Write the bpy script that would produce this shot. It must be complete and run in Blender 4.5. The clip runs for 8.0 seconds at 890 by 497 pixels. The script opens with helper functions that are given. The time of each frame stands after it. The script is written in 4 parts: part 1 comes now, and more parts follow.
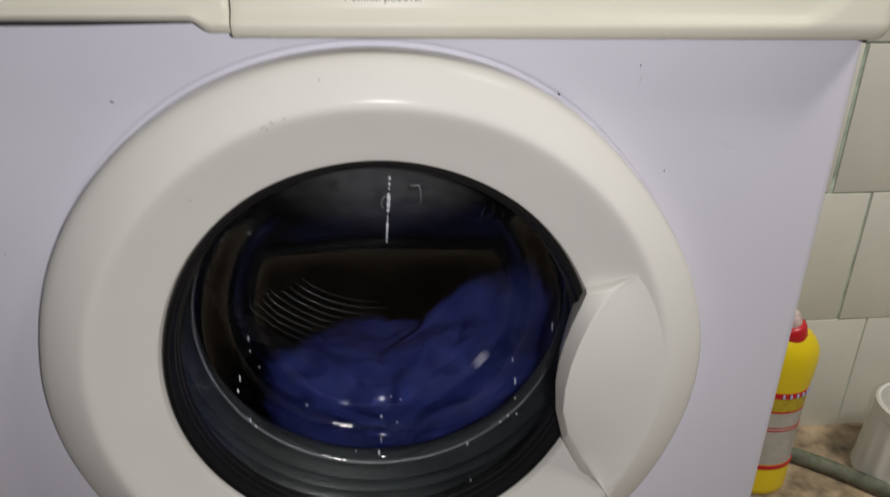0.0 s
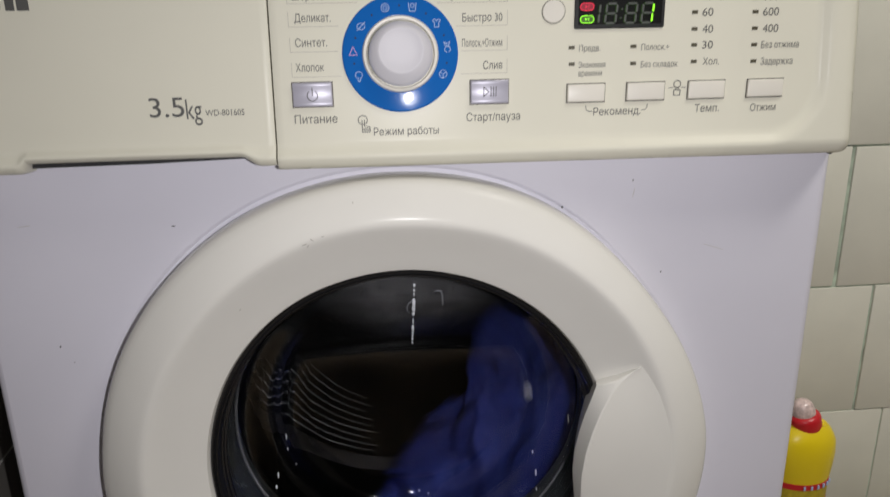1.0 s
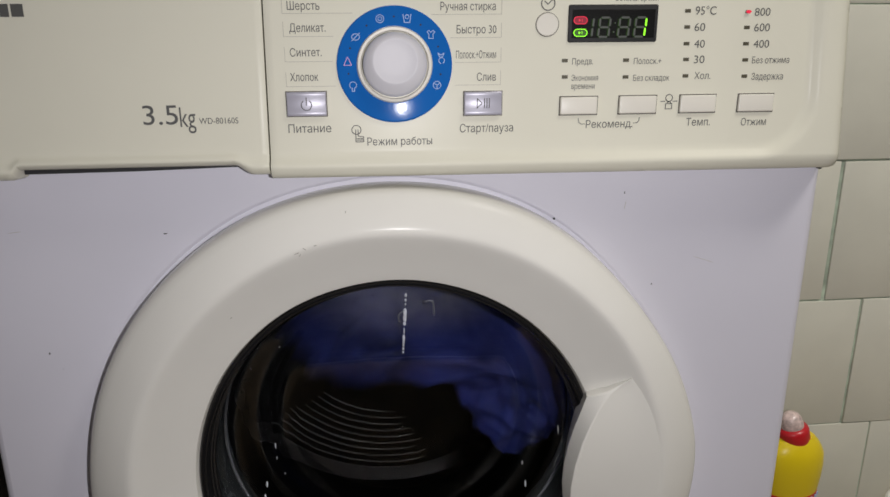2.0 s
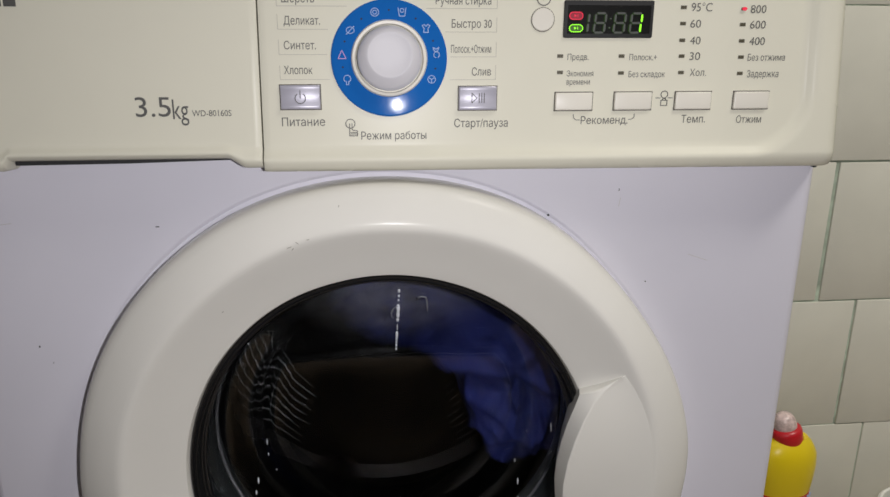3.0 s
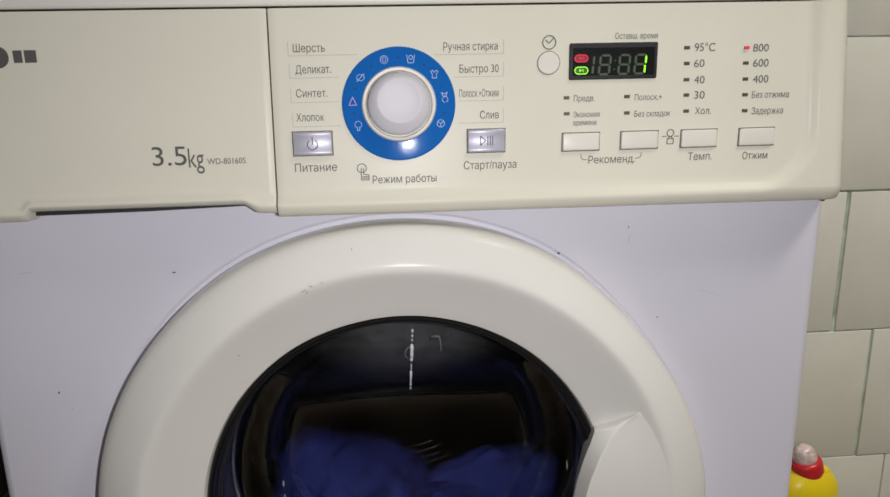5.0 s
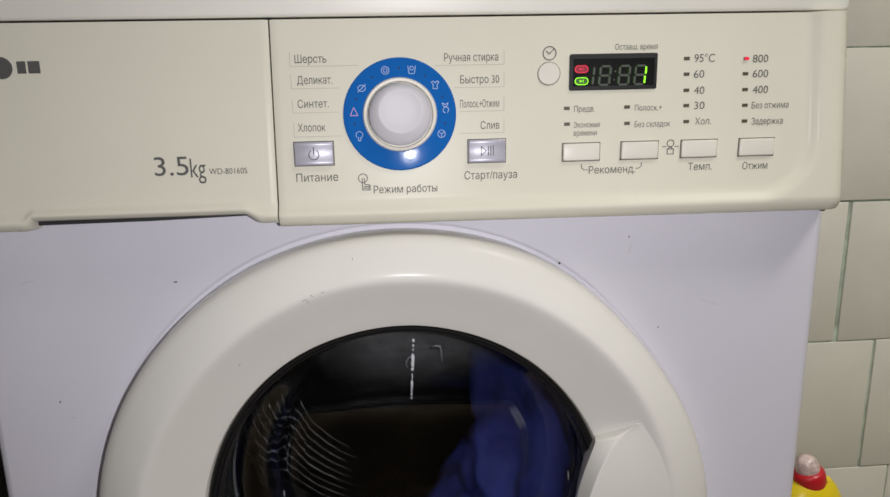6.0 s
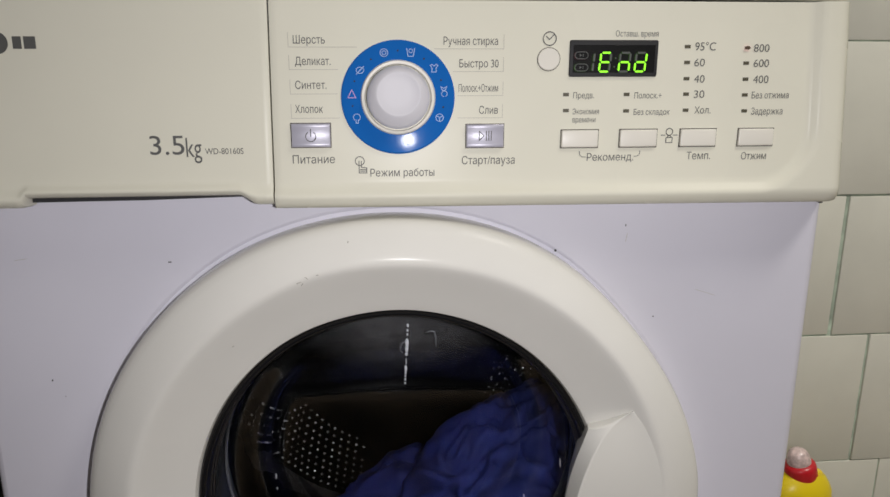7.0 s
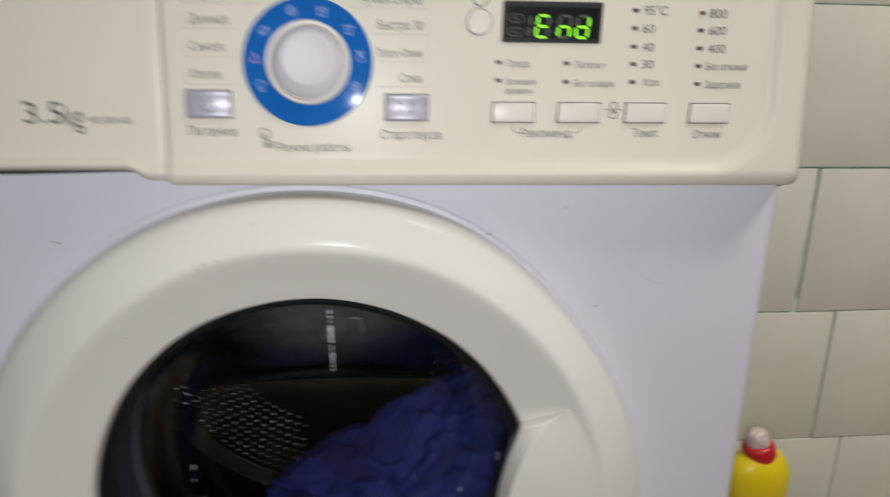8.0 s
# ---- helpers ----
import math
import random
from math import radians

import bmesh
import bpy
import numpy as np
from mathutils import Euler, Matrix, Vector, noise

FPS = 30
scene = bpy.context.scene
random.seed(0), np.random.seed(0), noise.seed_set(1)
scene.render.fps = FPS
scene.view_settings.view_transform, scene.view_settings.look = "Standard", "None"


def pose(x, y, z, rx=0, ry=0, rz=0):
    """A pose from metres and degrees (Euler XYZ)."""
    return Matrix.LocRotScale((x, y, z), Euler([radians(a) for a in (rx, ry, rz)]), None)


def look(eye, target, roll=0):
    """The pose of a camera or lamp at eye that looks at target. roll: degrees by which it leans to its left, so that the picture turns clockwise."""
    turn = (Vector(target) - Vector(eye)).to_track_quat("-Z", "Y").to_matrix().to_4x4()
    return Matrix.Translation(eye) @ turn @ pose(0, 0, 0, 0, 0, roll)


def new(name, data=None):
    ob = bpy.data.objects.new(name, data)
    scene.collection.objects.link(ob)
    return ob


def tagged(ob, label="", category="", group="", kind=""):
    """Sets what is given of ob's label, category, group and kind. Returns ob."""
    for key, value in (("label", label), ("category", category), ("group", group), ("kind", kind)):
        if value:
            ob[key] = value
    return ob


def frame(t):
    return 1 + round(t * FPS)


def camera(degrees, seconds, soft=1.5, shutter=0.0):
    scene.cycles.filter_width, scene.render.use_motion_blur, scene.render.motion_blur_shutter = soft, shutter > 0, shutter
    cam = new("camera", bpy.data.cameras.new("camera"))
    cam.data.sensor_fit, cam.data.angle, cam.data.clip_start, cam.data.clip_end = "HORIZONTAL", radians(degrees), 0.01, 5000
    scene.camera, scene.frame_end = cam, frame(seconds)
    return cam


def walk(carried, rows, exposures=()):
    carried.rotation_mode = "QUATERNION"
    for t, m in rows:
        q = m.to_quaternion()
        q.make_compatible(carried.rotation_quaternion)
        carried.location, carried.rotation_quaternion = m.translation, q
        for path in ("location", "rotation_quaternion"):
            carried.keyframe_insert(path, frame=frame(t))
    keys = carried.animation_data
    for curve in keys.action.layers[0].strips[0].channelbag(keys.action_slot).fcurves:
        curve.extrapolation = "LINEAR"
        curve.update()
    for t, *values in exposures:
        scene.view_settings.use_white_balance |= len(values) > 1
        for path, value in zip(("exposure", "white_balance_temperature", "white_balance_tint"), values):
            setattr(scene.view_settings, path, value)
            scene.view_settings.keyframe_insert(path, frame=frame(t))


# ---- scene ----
cam = camera(58.1, 8.0, shutter=0.6)
PATH = [
    (0, (-0.024, -0.476, 0.789), (0.194, 1.308, -0.090), 1.3),
    (0.2, (-0.027, -0.486, 0.795), (0.178, 1.323, -0.032), 0.3),
    (0.5, (-0.030, -0.508, 0.801), (0.128, 1.354, 0.087), -0.7),
    (0.6, (-0.033, -0.512, 0.805), (0.152, 1.354, 0.111), -0.3),
    (1, (-0.03, -0.532, 0.812), (0.147, 1.355, 0.173), -0.9),
    (1.5, (-0.029, -0.534, 0.816), (0.165, 1.369, 0.235), -0.8),
    (2, (-0.031, -0.533, 0.813), (0.17, 1.359, 0.196), -0.1),
    (3.5, (-0.029, -0.532, 0.809), (0.184, 1.359, 0.193), 0.5),
    (4, (-0.029, -0.533, 0.811), (0.175, 1.367, 0.223), 0.2),
    (4.5, (-0.029, -0.535, 0.815), (0.158, 1.376, 0.255), -0.7),
    (6, (-0.028, -0.538, 0.816), (0.149, 1.387, 0.303), -0.9),
    (6.5, (-0.027, -0.538, 0.815), (0.15, 1.386, 0.299), -0.5),
    (7, (-0.027, -0.537, 0.813), (0.156, 1.38, 0.273), 0.2),
    (7.3, (-0.0255, -0.5365, 0.8130), (0.165, 1.380, 0.2735), 0.15),
    (7.5, (-0.023, -0.535, 0.813), (0.174, 1.38, 0.274), 0.1),
    (7.7, (-0.012, -0.528, 0.821), (0.138, 1.373, 0.218), -0.2),
    (7.8, (-0.007, -0.514, 0.827), (0.166, 1.371, 0.180), -0.6),
    (8, (0.017, -0.486, 0.816), (0.241, 1.393, 0.171), 1.4),
]
walk(cam, [(t, look(eye, target, roll)) for t, eye, target, roll in PATH],
     exposures=[(0.0, 0.02), (0.5, 0.05), (1.0, -0.01), (1.5, 0.02), (2.0, -0.09), (2.6, -0.05), (3.5, -0.01), (4.0, 0.03), (6.0, 0.02), (7.0, 0.0), (8.0, 0.0)])

# ---- world, lamp, exposure ----
scene.view_settings.exposure = 0.0
world = bpy.data.worlds.new("room_air")
scene.world = world
world.use_nodes = True
world.node_tree.nodes["Background"].inputs[0].default_value = (0.9, 0.93, 1.0, 1)
world.node_tree.nodes["Background"].inputs[1].default_value = 0.02

lamp_data = bpy.data.lights.new("ceiling_bulb", "AREA")
lamp_data.shape, lamp_data.size = "DISK", 0.55
lamp_data.spread = radians(75)
lamp_data.energy, lamp_data.color = 6.8, (1.0, 0.955, 0.87)
lamp = new("ceiling_bulb", lamp_data)
lamp.matrix_world = look((1.05, -0.66, 2.36), (0.90, 0.42, 0.62))
# the filming phone's own small light, beside its lens
torch_data = bpy.data.lights.new("phone_torch", "AREA")
torch_data.shape, torch_data.size = "DISK", 0.009
torch_data.energy, torch_data.color = 2.0, (1.0, 0.972, 0.995)
torch = new("phone_torch", torch_data)
torch.matrix_world = look((0.024, -0.545, 0.806), (0.025, 0.0, 0.62))


# ---- materials ----
def rgb(c):
    return (*c, 1) if len(c) == 3 else c


def surface(name, col, rough=0.5, metal=0.0, spec=0.5, var=0.06, scale=14.0, fine=220.0, bump=0.02, spread=0.0, coat=0.0, rvar=0.1):
    """A painted or moulded surface: colour mottled at two scales, gloss that varies, fine relief."""
    m = bpy.data.materials.new(name)
    m.use_nodes = True
    nt = m.node_tree
    p = nt.nodes["Principled BSDF"]
    p.inputs["Metallic"].default_value, p.inputs["Specular IOR Level"].default_value = metal, spec
    p.inputs["Coat Weight"].default_value = coat
    co = nt.nodes.new("ShaderNodeTexCoord")
    big, small = nt.nodes.new("ShaderNodeTexNoise"), nt.nodes.new("ShaderNodeTexNoise")
    for node, s, d in ((big, scale, 4.0), (small, fine, 3.0)):
        node.inputs["Scale"].default_value, node.inputs["Detail"].default_value = s, d
        nt.links.new(co.outputs["Object"], node.inputs["Vector"])
    ramp = nt.nodes.new("ShaderNodeValToRGB")
    ramp.color_ramp.elements[0].position, ramp.color_ramp.elements[1].position = 0.3, 0.7
    ramp.color_ramp.elements[0].color = rgb([max(0, c * (1 - var)) for c in col])
    ramp.color_ramp.elements[1].color = rgb([min(1, c * (1 + var)) for c in col])
    nt.links.new(big.outputs["Fac"], ramp.inputs["Fac"])
    last = ramp.outputs["Color"]
    if spread:
        info, hsv = nt.nodes.new("ShaderNodeObjectInfo"), nt.nodes.new("ShaderNodeHueSaturation")
        span = nt.nodes.new("ShaderNodeMapRange")
        span.inputs["To Min"].default_value, span.inputs["To Max"].default_value = 1 - spread, 1 + spread
        nt.links.new(info.outputs["Random"], span.inputs["Value"])
        nt.links.new(span.outputs["Result"], hsv.inputs["Value"])
        nt.links.new(last, hsv.inputs["Color"])
        last = hsv.outputs["Color"]
    nt.links.new(last, p.inputs["Base Color"])
    gloss = nt.nodes.new("ShaderNodeMapRange")
    gloss.inputs["To Min"].default_value, gloss.inputs["To Max"].default_value = max(0.02, rough * (1 - rvar)), min(1, rough * (1 + rvar))
    nt.links.new(big.outputs["Fac"], gloss.inputs["Value"])
    nt.links.new(gloss.outputs["Result"], p.inputs["Roughness"])
    if bump:
        b = nt.nodes.new("ShaderNodeBump")
        b.inputs["Strength"].default_value, b.inputs["Distance"].default_value = bump, 0.002
        nt.links.new(small.outputs["Fac"], b.inputs["Height"])
        nt.links.new(b.outputs["Normal"], p.inputs["Normal"])
    return m


def glow(name, col, strength, base=(0.02, 0.02, 0.02)):
    m = surface(name, base, 0.4, bump=0)
    p = m.node_tree.nodes["Principled BSDF"]
    p.inputs["Emission Color"].default_value, p.inputs["Emission Strength"].default_value = rgb(col), strength
    return m


def clear(name, col, rough=0.02, ior=1.5, wave=0.0):
    m = bpy.data.materials.new(name)
    m.use_nodes = True
    nt = m.node_tree
    p = nt.nodes["Principled BSDF"]
    p.inputs["Base Color"].default_value, p.inputs["Roughness"].default_value = rgb(col), rough
    p.inputs["Transmission Weight"].default_value, p.inputs["IOR"].default_value = 1.0, ior
    if wave:
        co, n, b = (nt.nodes.new(k) for k in ("ShaderNodeTexCoord", "ShaderNodeTexNoise", "ShaderNodeBump"))
        n.inputs["Scale"].default_value, n.inputs["Detail"].default_value = 60, 2
        b.inputs["Strength"].default_value, b.inputs["Distance"].default_value = wave, 0.002
        nt.links.new(co.outputs["Object"], n.inputs["Vector"])
        nt.links.new(n.outputs["Fac"], b.inputs["Height"])
        nt.links.new(b.outputs["Normal"], p.inputs["Normal"])
    return m


CABINET = surface("white_enamel", (0.73, 0.72, 0.80), 0.42, var=0.025, scale=6, bump=0.012)
IVORY = surface("ivory_plastic", (0.755, 0.737, 0.622), 0.27, spec=0.07, var=0.03, scale=7, bump=0.015)
DOOR = surface("ivory_door_plastic", (0.765, 0.752, 0.702), 0.20, spec=0.08, var=0.03, scale=9, bump=0.01)
LID = surface("worktop_laminate", (0.86, 0.845, 0.77), 0.4, var=0.03)
BUTTON = surface("cream_button", (0.78, 0.75, 0.67), 0.35, bump=0.01)
SILVER = surface("silver_lilac_plastic", (0.52, 0.51, 0.59), 0.40, metal=0.25, bump=0.03, fine=600)
KNOB = surface("pearl_knob", (0.67, 0.66, 0.70), 0.45, spec=0.3, metal=0.0, bump=0.02, fine=600)
BLUE = surface("blue_dial_plastic", (0.012, 0.13, 0.46), 0.07, spec=0.011, var=0.05, bump=0.005)
INK = surface("grey_print", (0.10, 0.10, 0.095), 0.6, bump=0)
PALE_INK = surface("white_print", (0.40, 0.53, 0.80), 0.6, bump=0)
# pink glow of the running programme's symbol, put into a plain print colour
LIT_PINK = surface("lit_pink_tint", (0.60, 0.36, 0.62), 0.6, bump=0)
FAINT = surface("faint_print", (0.50, 0.48, 0.42), 0.6, bump=0)
SLOT = surface("dark_gap", (0.02, 0.02, 0.022), 0.7, bump=0)
SCUFF = surface("scuff_mark", (0.34, 0.32, 0.28), 0.8, bump=0)
# shade of the gaps round the buttons, put into the colour of raised plates
GAP = surface("button_gap_shade", (0.10, 0.09, 0.075), 0.7, bump=0)
SMOKE = surface("smoked_display", (0.012, 0.012, 0.012), 0.25, bump=0)
DIM = surface("unlit_segment", (0.085, 0.090, 0.085), 0.5, bump=0)
LED_OFF = surface("unlit_led", (0.10, 0.09, 0.06), 0.4, bump=0)
GREEN_ON = glow("lit_green", (0.30, 1.0, 0.02), 1.5)
RED_ON = glow("lit_red", (1.0, 0.02, 0.07), 0.9)
RED_FAINT = glow("dim_red", (1.0, 0.01, 0.08), 0.26)
GREEN_FAINT = glow("dim_green", (0.30, 1.0, 0.02), 0.12)
RED_OFF = surface("spent_red_led", (0.11, 0.075, 0.05), 0.4, bump=0)
RUBBER = surface("grey_rubber", (0.017, 0.020, 0.020), 0.36, spec=0.35, bump=0.05, var=0.25)
# grey that paints the highlight along the edge of the glass step
STEP_GLINT = surface("glass_step_glint", (0.10, 0.10, 0.104), 0.22, bump=0)
FRAME_BLACK = surface("black_door_frame", (0.012, 0.012, 0.013), 0.28, bump=0.01)
# near-black base colour carries the dimness inside the drum; bare steel is paler
DIM_STEEL = surface("dim_drum_steel", (0.012, 0.0112, 0.0108), 0.45, metal=1.0, bump=0.03, var=0.1)
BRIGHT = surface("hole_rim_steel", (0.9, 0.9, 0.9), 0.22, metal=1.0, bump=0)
CLOTH = surface("blue_cotton", (0.0052, 0.0096, 0.067), 0.85, spec=0.25, var=0.25, scale=30, fine=420, bump=0.03)
CHROME = surface("snap_metal", (0.55, 0.55, 0.58), 0.42, metal=1, bump=0)
GLASS = clear("door_glass", (0.90, 0.92, 0.95), 0.015, 1.42, 0.02)


def add_sheen(m, centre, reach, most):
    """Paints a grey reflection into a glass, thinning out round its middle."""
    nt = m.node_tree
    out, p = nt.nodes["Material Output"], nt.nodes["Principled BSDF"]
    co, mp, ln, rng, no, mul, sheen, mix = (nt.nodes.new("ShaderNode" + k) for k in ("TexCoord", "Mapping", "VectorMath", "MapRange", "TexNoise", "Math", "BsdfDiffuse", "MixShader"))
    mp.vector_type = "POINT"
    mp.inputs["Scale"].default_value = [1 / r for r in reach]
    mp.inputs["Location"].default_value = [-c / r for c, r in zip(centre, reach)]
    ln.operation, rng.interpolation_type, mul.operation = "LENGTH", "SMOOTHSTEP", "MULTIPLY"
    rng.inputs["From Min"].default_value, rng.inputs["From Max"].default_value = 1.0, 0.1
    rng.inputs["To Max"].default_value = most
    no.inputs["Scale"].default_value, no.inputs["Detail"].default_value = 70, 5
    sheen.inputs["Color"].default_value = (0.72, 0.72, 0.76, 1)
    nt.links.new(co.outputs["Object"], mp.inputs["Vector"])
    nt.links.new(co.outputs["Object"], no.inputs["Vector"])
    nt.links.new(mp.outputs["Vector"], ln.inputs[0])
    nt.links.new(ln.outputs["Value"], rng.inputs["Value"])
    nt.links.new(rng.outputs["Result"], mul.inputs[0])
    nt.links.new(no.outputs["Fac"], mul.inputs[1])
    nt.links.new(mul.outputs["Value"], mix.inputs["Fac"])
    nt.links.new(p.outputs["BSDF"], mix.inputs[1])
    nt.links.new(sheen.outputs["BSDF"], mix.inputs[2])
    nt.links.new(mix.outputs["Shader"], out.inputs["Surface"])


# grey sheen of the pane's sloping top, painted in as diffuse colour
add_sheen(GLASS, (-0.002, 0.050, 0.590), (0.085, 0.30, 0.062), 0.14)
WATER = clear("water", (1, 1, 1), 0.03, 1.33)
# opaque pale colours that paint the glints of clear water beads and trails
BEAD = surface("bead_glint_white", (0.72, 0.74, 0.78), 0.2, spec=0.8, bump=0)
TRAIL = surface("trail_glint_grey", (0.30, 0.31, 0.34), 0.25, spec=0.8, bump=0)
TILE = surface("cream_glazed_tile", (0.66, 0.655, 0.585), 0.30, var=0.05, scale=9, fine=60, bump=0.03, spread=0.03)
GROUT = surface("green_grey_grout", (0.42, 0.50, 0.41), 0.9, var=0.3, scale=40, bump=0.3)
TILE_DARK = surface("grey_brown_tile", (0.17, 0.16, 0.145), 0.4, var=0.06, bump=0.03, spread=0.03)
GROUT_PALE = surface("pale_grout", (0.6, 0.6, 0.56), 0.9, var=0.1, bump=0.2)
PLASTER = surface("painted_plaster", (0.62, 0.61, 0.57), 0.8, var=0.05, bump=0.1)
DARK_PAINT = surface("dark_painted_wall", (0.06, 0.055, 0.05), 0.8, var=0.1, bump=0.1)
FLOOR = surface("mottled_stone_floor", (0.33, 0.25, 0.165), 0.5, var=0.75, scale=26, fine=160, bump=0.25)
YELLOW = surface("yellow_bottle_plastic", (0.78, 0.60, 0.012), 0.30, var=0.03, bump=0.01)
RED = surface("red_cap_plastic", (0.52, 0.012, 0.02), 0.35, bump=0.01)
LABEL_GREY = surface("silver_label", (0.42, 0.41, 0.37), 0.35, var=0.12, scale=60, bump=0.05)
LABEL_OLIVE = surface("olive_label", (0.46, 0.36, 0.02), 0.4, var=0.2, scale=200, bump=0.02)
FILM = surface("cloudy_cap_film", (0.62, 0.49, 0.47), 0.25, var=0.35, scale=160, bump=0.3)
HOSE = surface("grey_green_hose", (0.125, 0.135, 0.095), 0.65, var=0.55, scale=45, bump=0.15)
BUCKET = surface("white_ribbed_plastic", (0.74, 0.74, 0.69), 0.38, var=0.04, bump=0.02)


from mathutils.geometry import delaunay_2d_cdt


# ---- mesh tools ----
def mesh_of(name, bm, mats, smooth=True):
    me = bpy.data.meshes.new(name)
    bmesh.ops.recalc_face_normals(bm, faces=bm.faces)
    bm.to_mesh(me)
    bm.free()
    for m in mats if isinstance(mats, (list, tuple)) else [mats]:
        me.materials.append(m)
    if smooth:
        for p in me.polygons:
            p.use_smooth = True
        me.set_sharp_from_angle(angle=radians(38))
    return me


def part(name, bm, material, parent, label="", smooth=True):
    ob = new(name, mesh_of(name, bm, material, smooth))
    ob.parent = parent
    return tagged(ob, label)


def thing(name, label, category, at=(0, 0, 0), group="", kind=""):
    e = new(name)
    e.empty_display_size = 0.05
    e.matrix_world = Matrix.Translation(at)
    return tagged(e, label, category, group, kind)


def box(x0, x1, y0, y1, z0, z1, bevel=0.0, seg=2, bm=None):
    own = bm is None
    bm = bm or bmesh.new()
    r = bmesh.ops.create_cube(bm, size=1, matrix=Matrix.LocRotScale(((x0 + x1) / 2, (y0 + y1) / 2, (z0 + z1) / 2), None, (x1 - x0, y1 - y0, z1 - z0)))
    if bevel and own:
        bmesh.ops.bevel(bm, geom=bm.edges[:], offset=bevel, segments=seg, profile=0.5, affect="EDGES")
    return bm


def lathe(profile, cx, cz, n=96, closed=False, bm=None):
    """Turns (radius, y) pairs about the line through (cx, cz) along y."""
    bm = bm or bmesh.new()
    rings = []
    for r, y in profile:
        if r < 1e-6:
            rings.append([bm.verts.new((cx, y, cz))])
        else:
            rings.append([bm.verts.new((cx + r * math.cos(2 * math.pi * i / n), y, cz + r * math.sin(2 * math.pi * i / n))) for i in range(n)])
    pairs = list(zip(rings, rings[1:])) + ([(rings[-1], rings[0])] if closed else [])
    for a, b in pairs:
        for i in range(n):
            j = (i + 1) % n
            vs = [a[i % len(a)], a[j % len(a)], b[j % len(b)], b[i % len(b)]]
            vs = [v for k, v in enumerate(vs) if v not in vs[:k]]
            if len(vs) > 2:
                bm.faces.new(vs)
    return bm


def turned_up(profile, n=64, bm=None):
    """Turns (radius, z) pairs about the z axis."""
    bm = lathe([(r, z) for r, z in profile], 0, 0, n, bm=bm)
    bmesh.ops.transform(bm, matrix=Matrix.Rotation(radians(90), 4, "X"), verts=bm.verts)
    return bm


def tube(points, radius, n=10, bm=None):
    bm = bm or bmesh.new()
    rings = []
    for i, p in enumerate(points):
        a, b = Vector(points[max(0, i - 1)]), Vector(points[min(len(points) - 1, i + 1)])
        d = (b - a).normalized()
        q = d.to_track_quat("Z", "Y")
        r = radius[i] if isinstance(radius, (list, tuple)) else radius
        rings.append([bm.verts.new(Vector(p) + q @ Vector((r * math.cos(2 * math.pi * k / n), r * math.sin(2 * math.pi * k / n), 0))) for k in range(n)])
    for a, b in zip(rings, rings[1:]):
        for k in range(n):
            bm.faces.new((a[k], a[(k + 1) % n], b[(k + 1) % n], b[k]))
    bm.faces.new(rings[0][::-1])
    bm.faces.new(rings[-1])
    return bm


def smoothstep(a, b, v):
    t = min(1, max(0, (v - a) / (b - a)))
    return t * t * (3 - 2 * t)


def prism(outline, y_front, y_back, bm=None):
    """A slab with the given (x, z) outline."""
    bm = bm or bmesh.new()
    f = [bm.verts.new((x, y_front, z)) for x, z in outline]
    b = [bm.verts.new((x, y_back, z)) for x, z in outline]
    bm.faces.new(f)
    bm.faces.new(b[::-1])
    for i in range(len(f)):
        j = (i + 1) % len(f)
        bm.faces.new((f[i], f[j], b[j], b[i]))
    return bm


def stroke(bm, pts, w, y, depth=0.0002, close=False):
    """A printed line through (x, z) points, as a thin raised strip."""
    pts = [Vector(p) for p in pts]
    pairs = list(zip(pts, pts[1:])) + ([(pts[-1], pts[0])] if close else [])
    for a, b in pairs:
        d = (b - a)
        if d.length < 1e-7:
            continue
        d.normalize()
        nrm = Vector((-d.y, d.x)) * w / 2
        a2, b2 = a - d * w * 0.3, b + d * w * 0.3
        prism([tuple(a2 + nrm), tuple(b2 + nrm), tuple(b2 - nrm), tuple(a2 - nrm)], y - depth, y, bm)
    return bm


def circle_pts(cx, cz, r, n=24, a0=0.0, a1=360.0, sq=1.0):
    return [(cx + r * math.cos(radians(a0 + (a1 - a0) * i / n)), cz + sq * r * math.sin(radians(a0 + (a1 - a0) * i / n))) for i in range(n + (0 if a1 - a0 == 360 else 1))]


def glyphs(body):
    """The letters as a flat mesh: outlines from the font, filled by winding number."""
    cu = bpy.data.curves.new("print", "FONT")
    cu.body, cu.size, cu.resolution_u, cu.fill_mode = body, 1.0, 4, "NONE"
    ob = new("print", cu)
    line = bpy.data.meshes.new_from_object(ob.evaluated_get(bpy.context.evaluated_depsgraph_get()))
    bpy.data.objects.remove(ob)
    bpy.data.curves.remove(cu)
    pts = [Vector((v.co.x, v.co.y)) for v in line.vertices]
    ends = [tuple(e.vertices) for e in line.edges]
    bpy.data.meshes.remove(line)
    co, _, tris, *_ = delaunay_2d_cdt(pts, ends, [], 0, 1e-6)
    a = np.array([pts[p] for p, _ in ends])
    b = np.array([pts[q] for _, q in ends])
    keep = []
    for t in tris:
        c = sum((co[k] for k in t), Vector((0, 0))) / 3
        up = (a[:, 1] <= c.y) & (b[:, 1] > c.y)
        down = (b[:, 1] <= c.y) & (a[:, 1] > c.y)
        side = (b[:, 0] - a[:, 0]) * (c.y - a[:, 1]) - (c.x - a[:, 0]) * (b[:, 1] - a[:, 1])
        if int((up & (side > 0)).sum()) - int((down & (side < 0)).sum()):
            keep.append(tuple(t))
    me = bpy.data.meshes.new("lettering")
    me.from_pydata([(p.x, p.y, 0) for p in co], [], keep)
    return me


CAP = 0.70


